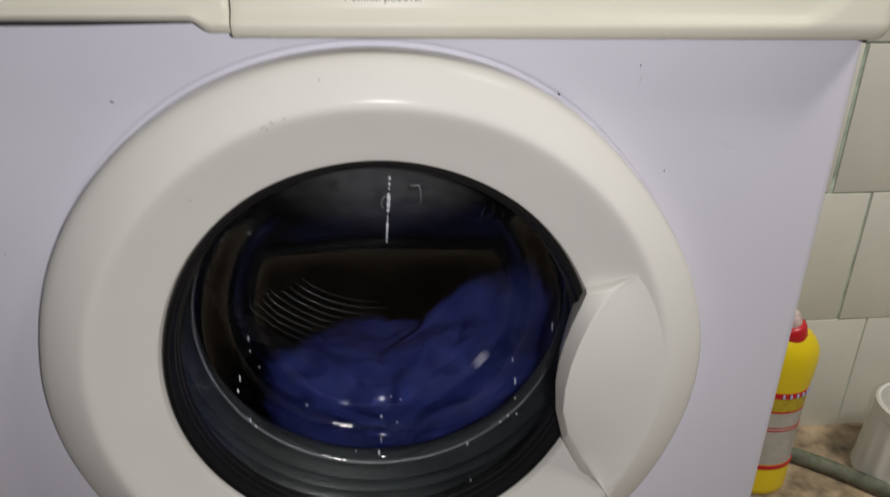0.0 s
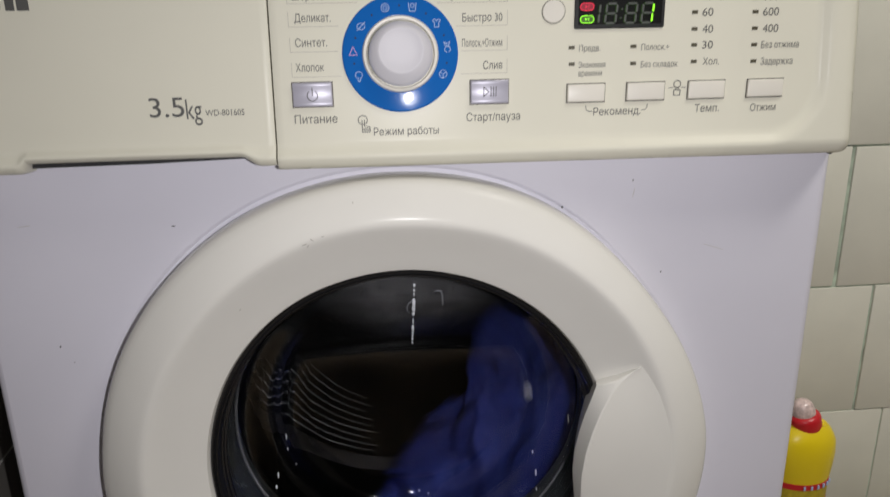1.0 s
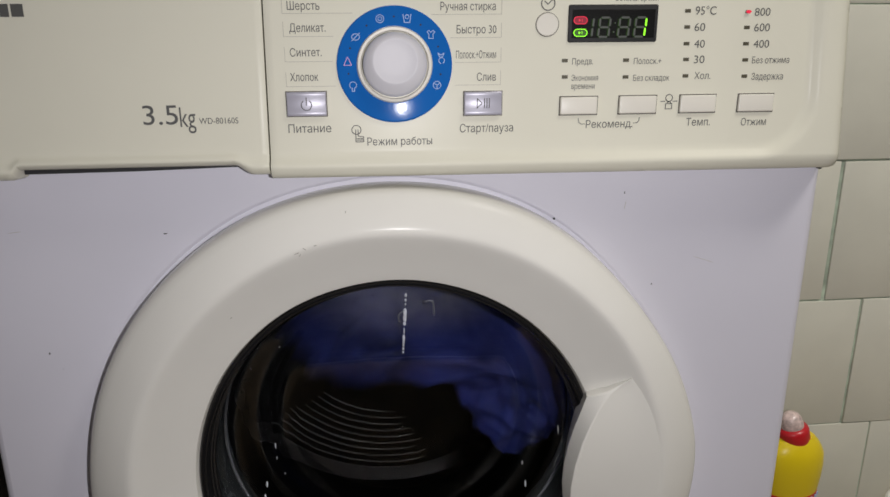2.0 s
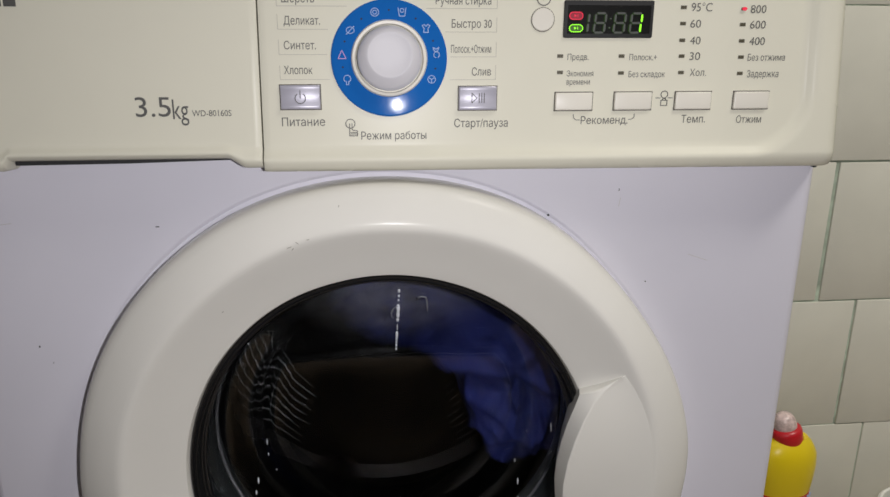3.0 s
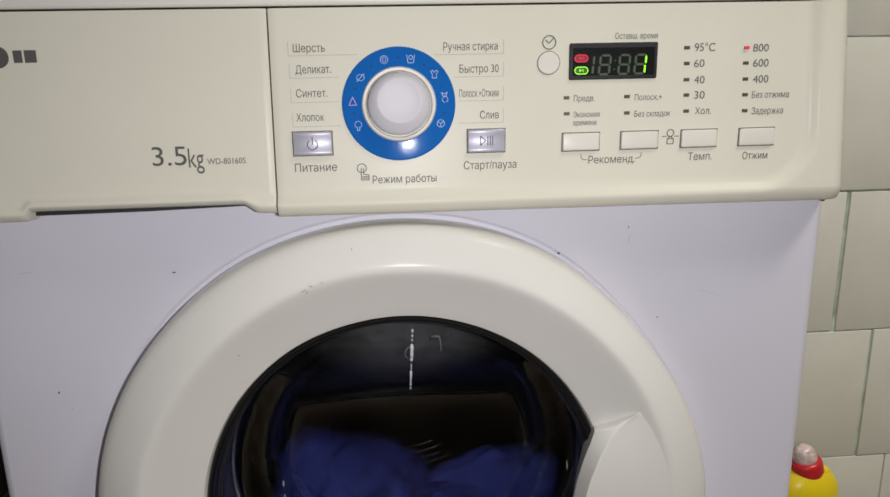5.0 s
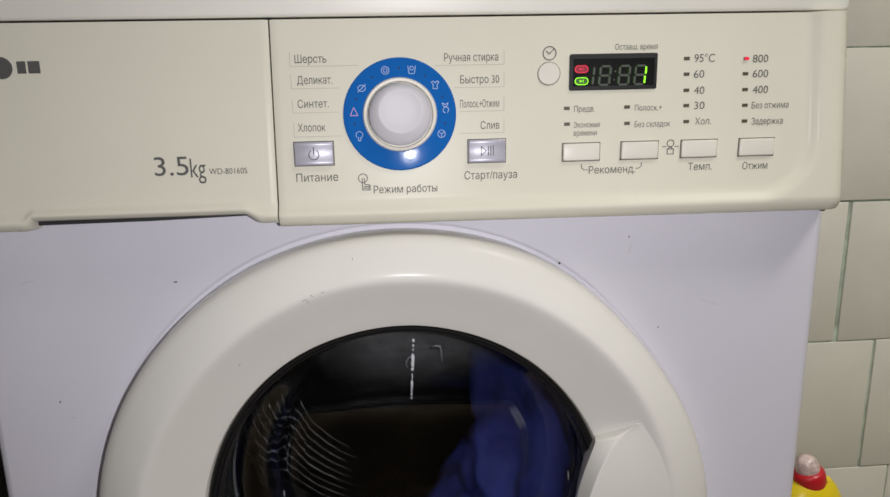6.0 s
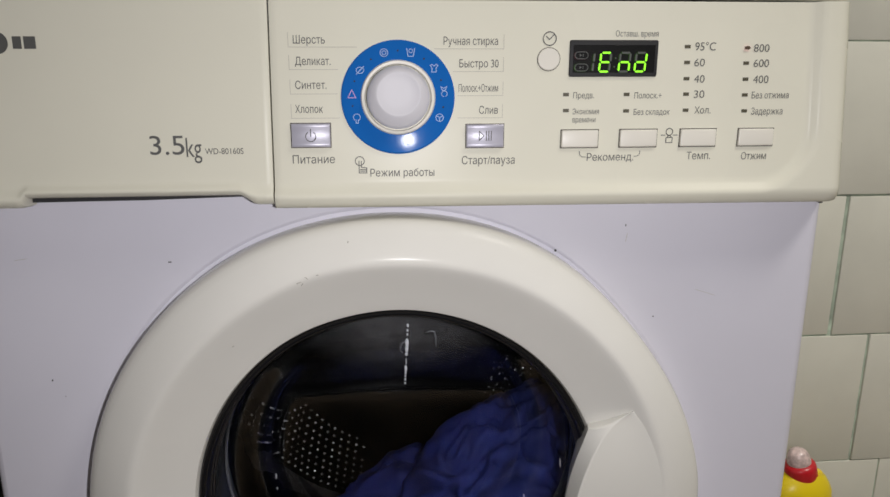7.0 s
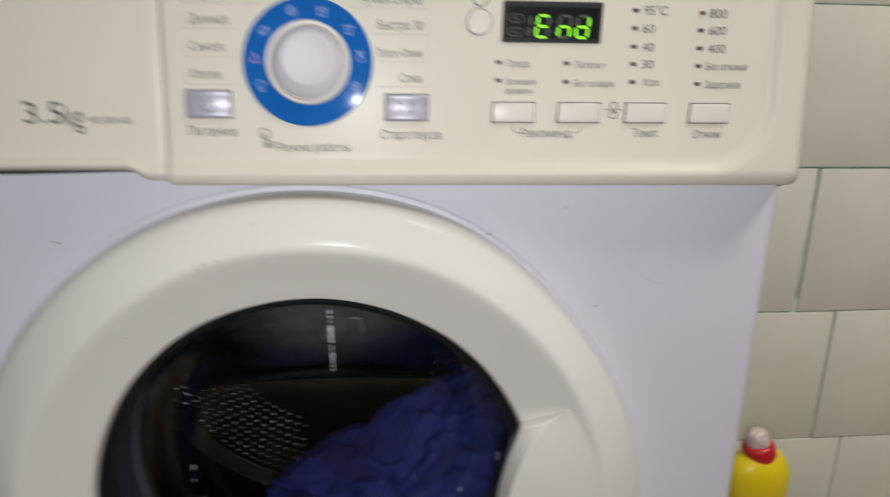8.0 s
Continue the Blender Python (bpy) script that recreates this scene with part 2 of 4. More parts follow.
def lettering(body, x0, x1, z_mid, cap, parent, y, material, lean=0.0):
    """Print on the panel: between x0 and x1, capitals cap high, centred on z_mid."""
    me = glyphs(body)
    co = np.empty(len(me.vertices) * 3)
    me.vertices.foreach_get("co", co)
    co = co.reshape(-1, 3)
    lo, hi = co[:, 0].min(), co[:, 0].max()
    k = cap / CAP
    out = np.zeros_like(co)
    out[:, 2] = z_mid - cap / 2 + co[:, 1] * k
    out[:, 0] = x0 + (co[:, 0] - lo) / (hi - lo) * (x1 - x0) + lean * (out[:, 2] - z_mid)
    out[:, 1] = y
    me.vertices.foreach_set("co", out.ravel())
    me.materials.clear()
    me.materials.append(material)
    me.name = "lettering"
    ob = new("lettering", me)
    ob.parent = parent
    return ob


# ---- the room ----
room = []
X0, X1, Y0, Y1, ZC = -0.378, 1.35, -1.45, 0.46, 2.45
for name, dims, mat in (
    ("wall_back", (X0 - 0.1, X1 + 0.1, Y1, Y1 + 0.1, 0, ZC), GROUT),
    ("wall_left", (X0 - 0.1, X0, Y0, Y1, 0, ZC), GROUT_PALE),
    ("wall_right", (X1, X1 + 0.1, Y0, Y1, 0, ZC), PLASTER),
    ("wall_front", (X0 - 0.1, X1 + 0.1, Y0 - 0.1, Y0, 0, ZC), DARK_PAINT),
    ("floor", (X0 - 0.1, X1 + 0.1, Y0 - 0.1, Y1 + 0.1, -0.1, 0), FLOOR),
    ("ceiling", (X0 - 0.1, X1 + 0.1, Y0 - 0.1, Y1 + 0.1, ZC, ZC + 0.1), PLASTER),
):
    ob = new(name, mesh_of(name, box(*dims), mat, smooth=False))
    tagged(ob, {"wall_back": "cream glazed tile wall with greenish grout", "wall_left": "grey-brown tiled side wall with pale joints",
                "floor": "mottled brown stone-look floor", "ceiling": "plain painted ceiling"}.get(name, "plain painted wall"), name.split("_")[0], kind="structure")
    room.append(ob)
wall_back, wall_left = room[0], room[1]

# ---- washing machine ----
DX, DZ = -0.005, 0.472          # door axis
washer = thing("washing_machine", "white front-loading washing machine with ivory control panel, running", "washing machine")


# radius of the door by angle, in millimetres: outer rim, crest and opening are not quite round
RIM = [(-180, 224.0), (-160, 224.3), (-110, 222.5), (-40, 222.0), (0, 220.3), (15, 215.6), (31, 210.6), (41, 209.8), (48, 210.6), (58, 212.8), (70, 215.0), (80, 216.0), (90, 217.0), (100, 218.6), (120, 222.0), (148, 223.5), (171, 223.2), (180, 224.0)]
CREST = [(-180, 192.0), (-100, 191.0), (-40, 189.5), (9, 187.5), (21, 186.5), (40, 186.8), (53, 187.4), (67, 189.0), (80, 190.0), (91, 190.8), (101, 192.6), (113, 194.0), (140, 193.0), (180, 192.0)]
OPENING = [(-180, 150.3), (-150, 151.2), (-90, 151.6), (-60, 149.5), (-30, 144.8), (0, 143.2), (32, 143.6), (58, 146.5), (76, 149.0), (90, 151.2), (105, 152.6), (121, 153.8), (141, 152.6), (160, 150.8), (180, 150.3)]


def by_angle(table, a):
    """A smooth closed curve through (angle, value) knots."""
    n = len(table) - 1
    for k in range(n):
        if a <= table[k + 1][0]:
            break
    (a1, v1), (a2, v2) = table[k], table[k + 1]
    a0, v0 = table[k - 1] if k else (table[-2][0] - 360, table[-2][1])
    a3, v3 = table[k + 2] if k + 2 <= n else (table[1][0] + 360, table[1][1])
    h, t = a2 - a1, (a - a1) / (a2 - a1)
    m1, m2 = h * (v2 - v0) / (a2 - a0), h * (v3 - v1) / (a3 - a1)
    return (2 * t ** 3 - 3 * t * t + 1) * v1 + (t ** 3 - 2 * t * t + t) * m1 + (3 * t * t - 2 * t ** 3) * v2 + (t ** 3 - t * t) * m2


def shaped(x, z):
    """Moves a point of the round door to the door's true outline."""
    r = math.hypot(x - DX, z - DZ)
    a = math.degrees(math.atan2(z - DZ, x - DX))
    o, c, e = by_angle(OPENING, a) / 1000, by_angle(CREST, a) / 1000, by_angle(RIM, a) / 1000
    if r < 0.1516:
        q = r + o - 0.1516
    elif r < 0.1905:
        q = o + (c - o) * (r - 0.1516) / (0.1905 - 0.1516)
    else:
        q = c + (e - c) * (r - 0.1905) / (0.2205 - 0.1905)
    return DX + (x - DX) * q / r, DZ + (z - DZ) * q / r


def cabinet_front():
    """Front plate with a pressed recess and a round opening behind the door."""
    bm = bmesh.new()
    n = 128
    x0, x1, z0, z1 = -0.292, 0.292, 0.06, 0.712
    rings = []
    for r, y in ((0.165, 0.03), (0.166, 0.006), (0.170, 0.0022), (0.2225, 0.0022), (0.2240, 0.0010), (0.2258, 0.0)):
        row = []
        for i in range(n):
            x, z = DX + r * math.cos(2 * math.pi * i / n), DZ + r * math.sin(2 * math.pi * i / n)
            x, z = shaped(x, z) if r > 0.2 else (x, z)
            row.append(bm.verts.new((x, y, z)))
        rings.append(row)
    outer = []
    for i in range(n):
        c, s = math.cos(2 * math.pi * i / n), math.sin(2 * math.pi * i / n)
        tx = ((x1 if c > 0 else x0) - DX) / c if abs(c) > 1e-9 else 1e9
        tz = ((z1 if s > 0 else z0) - DZ) / s if abs(s) > 1e-9 else 1e9
        t = min(tx, tz)
        outer.append(bm.verts.new((DX + c * t, 0, DZ + s * t)))
    rings.append(outer)
    for a, b in zip(rings, rings[1:]):
        for i in range(n):
            bm.faces.new((a[i], a[(i + 1) % n], b[(i + 1) % n], b[i]))
    for cx, cz in ((x0, z0), (x0, z1), (x1, z0), (x1, z1)):
        near = sorted(outer, key=lambda v: (v.co.x - cx) ** 2 + (v.co.z - cz) ** 2)
        a = near[0]
        b = next(v for v in near[1:] if abs(v.co.x - a.co.x) > 1e-6 and abs(v.co.z - a.co.z) > 1e-6) if min(abs(a.co.x - cx) + abs(a.co.z - cz), 1) > 1e-6 else None
        if b:
            bm.faces.new((a, b, bm.verts.new((cx, 0, cz))))
    return bm


def cabinet_shell():
    """Sides and back, bent round the front corners."""
    bm = bmesh.new()
    plan = [(0.292, 0.0)] + [(0.292 + 0.006 * math.sin(a), 0.006 - 0.006 * math.cos(a)) for a in (0.4, 0.8, 1.2, math.pi / 2)] + [(0.298, 0.34), (-0.298, 0.34)]
    plan += [(-0.292 - 0.006 * math.sin(a), 0.006 - 0.006 * math.cos(a)) for a in (math.pi / 2, 1.2, 0.8, 0.4)] + [(-0.292, 0.0)]
    lo = [bm.verts.new((x, y, 0.06)) for x, y in plan]
    hi = [bm.verts.new((x, y, 0.815)) for x, y in plan]
    for i in range(len(plan) - 1):
        bm.faces.new((lo[i], lo[i + 1], hi[i + 1], hi[i]))
    return bm


part("cabinet_front", cabinet_front(), CABINET, washer, "white enamelled front plate with small chips")
part("cabinet_shell", cabinet_shell(), CABINET, washer, "white enamelled steel sides")
part("plinth", box(-0.294, 0.294, 0.012, 0.335, 0.018, 0.062, 0.003), CABINET, washer)
for fx in (-0.26, 0.26):
    for fy in (0.05, 0.30):
        bm = lathe([(0.0, 0), (0.02, 0), (0.02, 0.02), (0.0, 0.02)], 0, 0, 20)
        bmesh.ops.transform(bm, matrix=Matrix.Translation((fx, fy, 0)) @ Matrix.Rotation(radians(90), 4, "X"), verts=bm.verts)
        part("foot", bm, RUBBER, washer)
part("worktop", box(-0.2962, 0.2962, -0.0058, 0.342, 0.8288, 0.852, 0.0025, 3), LID, washer, "white laminate lid")
part("inner_bulkhead", box(-0.29, 0.29, -0.004, 0.004, 0.714, 0.826), SLOT, washer)

PY = -0.022                      # face of the control panel


def face_y(x, z, right_border):
    y = PY
    d = 0.7130 - z
    if right_border:
        cx, cz, r = 0.267 - 0.034, 0.7130 + 0.034, 0.034
        ax, az = max(0, x - cx), max(0, cz - z)
        d = math.hypot(ax, az) - r if (ax > 0 and az > 0) else max(x - cx - r, cz - z - r)
    y -= 0.0050 * smoothstep(0.0, 0.009, d)
    low = z - (0.6975 if right_border else 0.7002)
    if low < 0.009:
        y += 0.0016 * (1 - low / 0.009) + 0.0086 * (1 - math.sqrt(max(0, 1 - ((0.009 - low) / 0.009) ** 2)))
    y += 0.0005 * smoothstep(0.79, 0.826, z)
    return y


def fascia(x0, x1, right_border=False, notch=None):
    bm = bmesh.new()
    nx = max(24, int((x1 - x0) / 0.0026))
    low = 0.6975 if right_border else 0.7002
    zs = [low + (0.7075 - low) * i / 11 for i in range(12)] + [0.7075 + (0.8286 - 0.7075) * i / 50 for i in range(1, 51)]
    grid = []
    for i in range(nx + 1):
        x = x0 + (x1 - x0) * i / nx
        col = []
        for z in zs:
            zz = z
            if notch:
                up = 0.0062 * smoothstep(notch[0], notch[0] + 0.004, x) * (1 - smoothstep(notch[1] - 0.012, notch[1], x))
                zz = z + up * max(0, 1 - (z - 0.7002) / 0.02)
            if right_border:     # the lower edge falls a little towards the end
                zz = z - 0.0020 * (x - x0) / (x1 - x0) * max(0, 1 - (z - low) / 0.02)
            y = face_y(x, z, right_border)
            e = min(x - x0, x1 - x)
            if e < 0.0010:
                y += 0.0010 * (1 - math.sqrt(max(0, 1 - ((0.0010 - e) / 0.0010) ** 2)))
            if right_border and x1 - x < 0.012:
                y += 0.012 * (1 - math.sqrt(max(0, 1 - ((0.012 - (x1 - x)) / 0.012) ** 2)))
            col.append(bm.verts.new((x, y, zz)))
        grid.append(col)
    for a, b in zip(grid, grid[1:]):
        for j in range(len(zs) - 1):
            bm.faces.new((a[j], b[j], b[j + 1], a[j + 1]))
    edge = [c[0] for c in grid] + grid[-1][1:] + [c[-1] for c in grid[-2::-1]] + grid[0][-2:0:-1]
    back = [bm.verts.new((v.co.x, -0.001, v.co.z)) for v in edge]
    for i in range(len(edge)):
        j = (i + 1) % len(edge)
        bm.faces.new((edge[i], edge[j], back[j], back[i]))
    return bm


panel = part("control_panel", fascia(-0.0878, 0.2965, True), IVORY, washer, "ivory plastic control panel with printed programme names")
drawer = part("detergent_drawer", fascia(-0.2965, -0.0888, False, (-0.245, -0.099)), IVORY, washer, "closed ivory detergent drawer front")
# solid near-black bar that paints the shade in the drawer's finger slot
part("finger_slot", prism([(-0.240, 0.7036), (-0.170, 0.7040), (-0.106, 0.7054), (-0.106, 0.7085), (-0.240, 0.7085)], -0.016, -0.0015), SLOT, drawer)

LEAN = 7.5
for ob in (panel, drawer):       # the fascia leans back a little
    ob.matrix_basis = pose(0, PY, 0.716, -LEAN) @ pose(0, -PY, -0.716)

# print on the drawer
Y = PY - 0.0003
lettering("3.5", -0.1635, -0.1425, 0.7395, 0.0122, drawer, Y, INK)
lettering("kg", -0.1415, -0.132, 0.738, 0.0125, drawer, Y, INK)
lettering("WD-80160S", -0.130, -0.1062, 0.7353, 0.0038, drawer, Y, INK)
emblem = prism(circle_pts(-0.2465, 0.802, 0.0066, 32), PY - 0.0004, PY + 0.0005 )
part("maker_emblem", emblem, INK, drawer, "round dark grey emblem")
bm = prism([(-0.2372, 0.7985), (-0.2322, 0.7985), (-0.2322, 0.8058), (-0.2372, 0.8058)], PY - 0.0003, PY + 0.0005)
prism([(-0.2308, 0.7985), (-0.2240, 0.7985), (-0.2240, 0.8058), (-0.2308, 0.8058)], PY - 0.0003, PY + 0.0005, bm)
part("maker_mark", bm, INK, drawer, "two dark grey blocks")

# print on the panel: words, x from, x to, z, height of capitals
for body, xa, xb, z, cap in (
    ("Шерсть", -0.0722, -0.0527, 0.8042, 0.0049), ("Деликат.", -0.0715, -0.0497, 0.7912, 0.0049), ("Синтет.", -0.0720, -0.0527, 0.7765, 0.0049),
    ("Хлопок", -0.0727, -0.0555, 0.7615, 0.0049), ("Ручная стирка", 0.0208, 0.0552, 0.8035, 0.0049), ("Быстро 30", 0.0308, 0.0558, 0.7896, 0.0049),
    ("Полоск.+Отжим", 0.0305, 0.0558, 0.7742, 0.0047), ("Слив", 0.0438, 0.0560, 0.7602, 0.0049), ("Питание", -0.0757, -0.0490, 0.7293, 0.0053),
    ("Режим работы", -0.0265, 0.0150, 0.7200, 0.0050), ("Старт/пауза", 0.0330, 0.0678, 0.7275, 0.0053), ("Оставш. время", 0.1308, 0.1588, 0.8082, 0.0036),
    ("95°C", 0.1837, 0.1975, 0.8003, 0.0052), ("60", 0.1840, 0.1910, 0.7901, 0.0050), ("40", 0.1848, 0.1918, 0.7796, 0.0050), ("30", 0.1855, 0.1926, 0.7697, 0.0050),
    ("Хол.", 0.1868, 0.1978, 0.7592, 0.0044), ("800", 0.2232, 0.2337, 0.7993, 0.0050), ("600", 0.2240, 0.2345, 0.7896, 0.0050), ("400", 0.2248, 0.2353, 0.7792, 0.0050),
    ("Без отжима", 0.2250, 0.2505, 0.7688, 0.0042), ("Задержка", 0.2258, 0.2475, 0.7582, 0.0044), ("Предв.", 0.1050, 0.1187, 0.7692, 0.0038),
    ("Экономия", 0.1050, 0.1225, 0.7588, 0.0036), ("времени", 0.1052, 0.1205, 0.7535, 0.0036), ("Полоск.+", 0.1455, 0.1637, 0.7690, 0.0038),
    ("Без складок", 0.1458, 0.1700, 0.7582, 0.0038), ("Рекоменд.", 0.1160, 0.1475, 0.7286, 0.0050), ("Темп.", 0.1840, 0.2005, 0.7288, 0.0050), ("Отжим", 0.2220, 0.2395, 0.7282, 0.0048),
):
    lettering(body, xa, xb, z, cap, panel, Y, INK)

# fine rules beside the programme names
for x, zs, dx in ((-0.0752, (0.8025, 0.7888, 0.7737, 0.7585), 1), (0.0590, (0.8015, 0.7874, 0.7722, 0.7580), -1)):
    for k, z in enumerate(zs):
        reach = (0.042, 0.030, 0.029, 0.030)[k] if dx > 0 else (0.044, 0.032, 0.029, 0.029)[k]
        bm = stroke(bmesh.new(), [(x, z + 0.006), (x, z - 0.0028), (x + dx * reach, z - 0.0028)], 0.0003, PY)
        part("rule", bm, FAINT, panel)

# small printed symbols
def symbol(name, strokes, w, material, y=PY):
    bm = bmesh.new()
    for pts, close in strokes:
        stroke(bm, pts, w, y, 0.0003, close)
    return part(name, bm, material, panel, smooth=False)


symbol("hand_symbol", [(circle_pts(-0.0332, 0.7278, 0.0029, 18), True), ([(-0.0337, 0.7278), (-0.0337, 0.7200), (-0.0288, 0.7200), (-0.0288, 0.7232), (-0.0322, 0.7238), (-0.0322, 0.7278)], False), ([(-0.0330, 0.7212), (-0.0292, 0.7212)], False), ([(-0.0330, 0.7222), (-0.0292, 0.7222)], False)], 0.0005, INK)
symbol("clock_symbol", [(circle_pts(0.0882, 0.8050, 0.0042, 24), True), ([(0.0860, 0.8065), (0.0880, 0.8045), (0.0910, 0.8075)], False)], 0.0006, INK)
symbol("child_lock_symbol", [(circle_pts(0.1710, 0.7450, 0.0023, 16), True), ([(0.1690, 0.7378), (0.1732, 0.7378), (0.1732, 0.7412), (0.1690, 0.7412)], True),
                             (circle_pts(0.1711, 0.7412, 0.0013, 8, 0, 180), False), ([(0.1655, 0.7428), (0.1682, 0.7428)], False), ([(0.1738, 0.7428), (0.1765, 0.7428)], False)], 0.0005, INK)
symbol("bracket", [([(0.1108, 0.7325), (0.1112, 0.7300), (0.1128, 0.7288), (0.1152, 0.7288)], False)], 0.0004, INK)
symbol("bracket", [([(0.1480, 0.7288), (0.1502, 0.7290), (0.1516, 0.7302), (0.1518, 0.7325)], False)], 0.0004, INK)

# dial
KX, KZ = -0.0080, 0.7682
dial = part("programme_dial", lathe([(0.0228, PY + 0.001), (0.0228, PY - 0.0012), (0.0234, PY - 0.0016), (0.0240, PY - 0.0016), (0.0305, PY - 0.0016), (0.0349, PY - 0.0016), (0.0351, PY - 0.0016), (0.0359, PY - 0.0010), (0.0362, PY + 0.001)], KX, KZ, 96), BLUE, panel, "glossy blue programme ring")
part("dial_collar", lathe([(0.0237, PY + 0.001), (0.0236, PY - 0.0022), (0.0228, PY - 0.0033), (0.0212, PY - 0.0030), (0.0206, PY - 0.001)], KX, KZ, 96), BUTTON, panel, "cream collar round the knob")
knob = part("knob", lathe([(0.0198, PY + 0.001), (0.0198, PY - 0.0055), (0.0194, PY - 0.0066), (0.0180, PY - 0.0084), (0.0152, PY - 0.0108), (0.0138, PY - 0.0116), (0.0133, PY - 0.0117), (0.0128, PY - 0.0115), (0.006, PY - 0.0113), (0, PY - 0.0113)], KX, KZ, 96), KNOB, panel, "pearl grey selector knob")
for v in knob.data.vertices:     # the cap of the knob sits high on its skirt
    v.co.z += 0.0018 * smoothstep(0.007, 0.0112, PY - v.co.y)
YR = PY - 0.0016
ICONS = [(206, "tree"), (175, "tri"), (144, "leaf"), (107, "ball"), (74, "cup"), (39, "shirt"), (9, "spin"), (-26, "wheel")]
for ang, kind in ICONS:
    cx, cz, mat = KX + 0.0292 * math.cos(radians(ang)), KZ + 0.0292 * math.sin(radians(ang)), PALE_INK
    s = 0.0024
    if kind == "tri":
        st, mat = [([(cx - s, cz - s), (cx, cz + s * 1.1), (cx + s, cz - s)], True)], LIT_PINK
    elif kind == "leaf":
        st = [(circle_pts(cx, cz, s, 14, 0, 360, 0.8), True), ([(cx - s, cz - s), (cx + s, cz + s)], False)]
    elif kind == "ball":
        st = [(circle_pts(cx, cz, s, 14), True), (circle_pts(cx, cz, s * 0.5, 10), True)]
    elif kind == "cup":
        st = [([(cx - s, cz + s), (cx - s * 0.7, cz - s), (cx + s * 0.7, cz - s), (cx + s, cz + s)], False), (circle_pts(cx, cz + s * 0.4, s * 0.5, 10), True)]
    elif kind == "shirt":
        st = [([(cx - s, cz + s * 0.7), (cx - s * 0.5, cz + s), (cx, cz + s * 0.5), (cx + s * 0.5, cz + s), (cx + s, cz + s * 0.7), (cx + s * 0.5, cz), (cx + s * 0.6, cz - s), (cx - s * 0.6, cz - s), (cx - s * 0.5, cz)], True)]
    elif kind == "spin":
        st = [(circle_pts(cx + 0.0004, cz - 0.0022, s * 0.75, 12, -60, 260), False), ([(cx - s * 0.8, cz + s), (cx, cz + s * 0.5), (cx + s * 0.8, cz + s), (cx + s * 0.4, cz), (cx - s * 0.4, cz)], True)]
    elif kind == "wheel":
        st = [(circle_pts(cx, cz, s, 16), True), ([(cx, cz), (cx, cz - s)], False), ([(cx, cz), (cx - s * 0.8, cz + s * 0.5)], False), ([(cx, cz), (cx + s * 0.8, cz + s * 0.5)], False)]
    else:
        st = [(circle_pts(cx, cz + 0.0006, s * 0.9, 12, -50, 230), False), ([(cx - 0.0006, cz - s * 0.4), (cx - 0.0006, cz - s * 1.3), (cx + 0.0008, cz - s * 1.3), (cx + 0.0008, cz - s * 0.4)], False)]
    symbol("programme_symbol", st, 0.00046, mat, YR)
for ang in (190, 159, 125, 90, 56, 22, -12):
    cx, cz = KX + 0.0292 * math.cos(radians(ang)), KZ + 0.0292 * math.sin(radians(ang))
    part("index_dot", prism(circle_pts(cx, cz, 0.0006, 10), YR - 0.0002, YR + 0.0003), SLOT, panel)


# buttons
def rim_slot(x0, x1, z0, z1, g, mat=GAP):
    bm = box(x0 - g, x1 + g, PY - 0.0004, PY + 0.001, z0 - g, z1 + g)
    return part("button_gap", bm, mat, panel, smooth=False)


def push_button(x0, x1, z0, z1, mat, label, proud=0.0025):
    rim_slot(x0, x1, z0, z1, 0.0006)
    return part("push_button", box(x0, x1, PY - proud, PY + 0.001, z0, z1, 0.0009, 3), mat, panel, label)


def hollow_button(x0, x1, z0, z1, proud):
    """A push button whose face is dished from top to bottom."""
    rim_slot(x0, x1, z0, z1, 0.0006)
    bm = bmesh.new()
    n, e = 14, 0.0007
    cols = []
    for x, drop in ((x0, e), (x0 + e * 0.4, e * 0.3), (x0 + e, 0), (x1 - e, 0), (x1 - e * 0.4, e * 0.3), (x1, e)):
        col = [(x, PY + 0.001, z0)]
        for k in range(n + 1):
            u = k / n
            round_off = e * max(0, 1 - min(u, 1 - u) * 14) ** 2
            col.append((x, PY - proud + drop + round_off + 0.0010 * math.sin(math.pi * u) ** 1.5, z0 + (z1 - z0) * u))
        col.append((x, PY + 0.001, z1))
        cols.append([bm.verts.new(p) for p in col])
    for a, b in zip(cols, cols[1:]):
        for j in range(len(a) - 1):
            bm.faces.new((a[j], a[j + 1], b[j + 1], b[j]))
    bm.faces.new(cols[0])
    bm.faces.new(cols[-1][::-1])
    return part("push_button", bm, SILVER, panel, "silver push button with a dished face")


for x0, x1, z0, z1 in ((-0.0757, -0.0513, 0.7373, 0.7522), (0.0356, 0.0598, 0.7360, 0.7508)):
    hollow_button(x0, x1, z0, z1, 0.0032)
symbol("power_symbol", [(circle_pts(-0.0635, 0.7440, 0.0032, 18, 125, 415), False), ([(-0.0635, 0.7440), (-0.0635, 0.7488)], False)], 0.0005, INK, PY - 0.0030)
symbol("start_symbol", [([(0.0438, 0.7405), (0.0438, 0.7465), (0.0470, 0.7435)], True), ([(0.0484, 0.7405), (0.0484, 0.7465)], False), ([(0.0500, 0.7405), (0.0500, 0.7465)], False), ([(0.0516, 0.7405), (0.0516, 0.7465)], False)], 0.0005, INK, PY - 0.0030)
for x0, x1 in ((0.0982, 0.1226), (0.1374, 0.1622), (0.1784, 0.2026), (0.2184, 0.2424)):
    push_button(x0, x1, 0.7352, 0.7466, BUTTON, "cream push button", 0.0022)
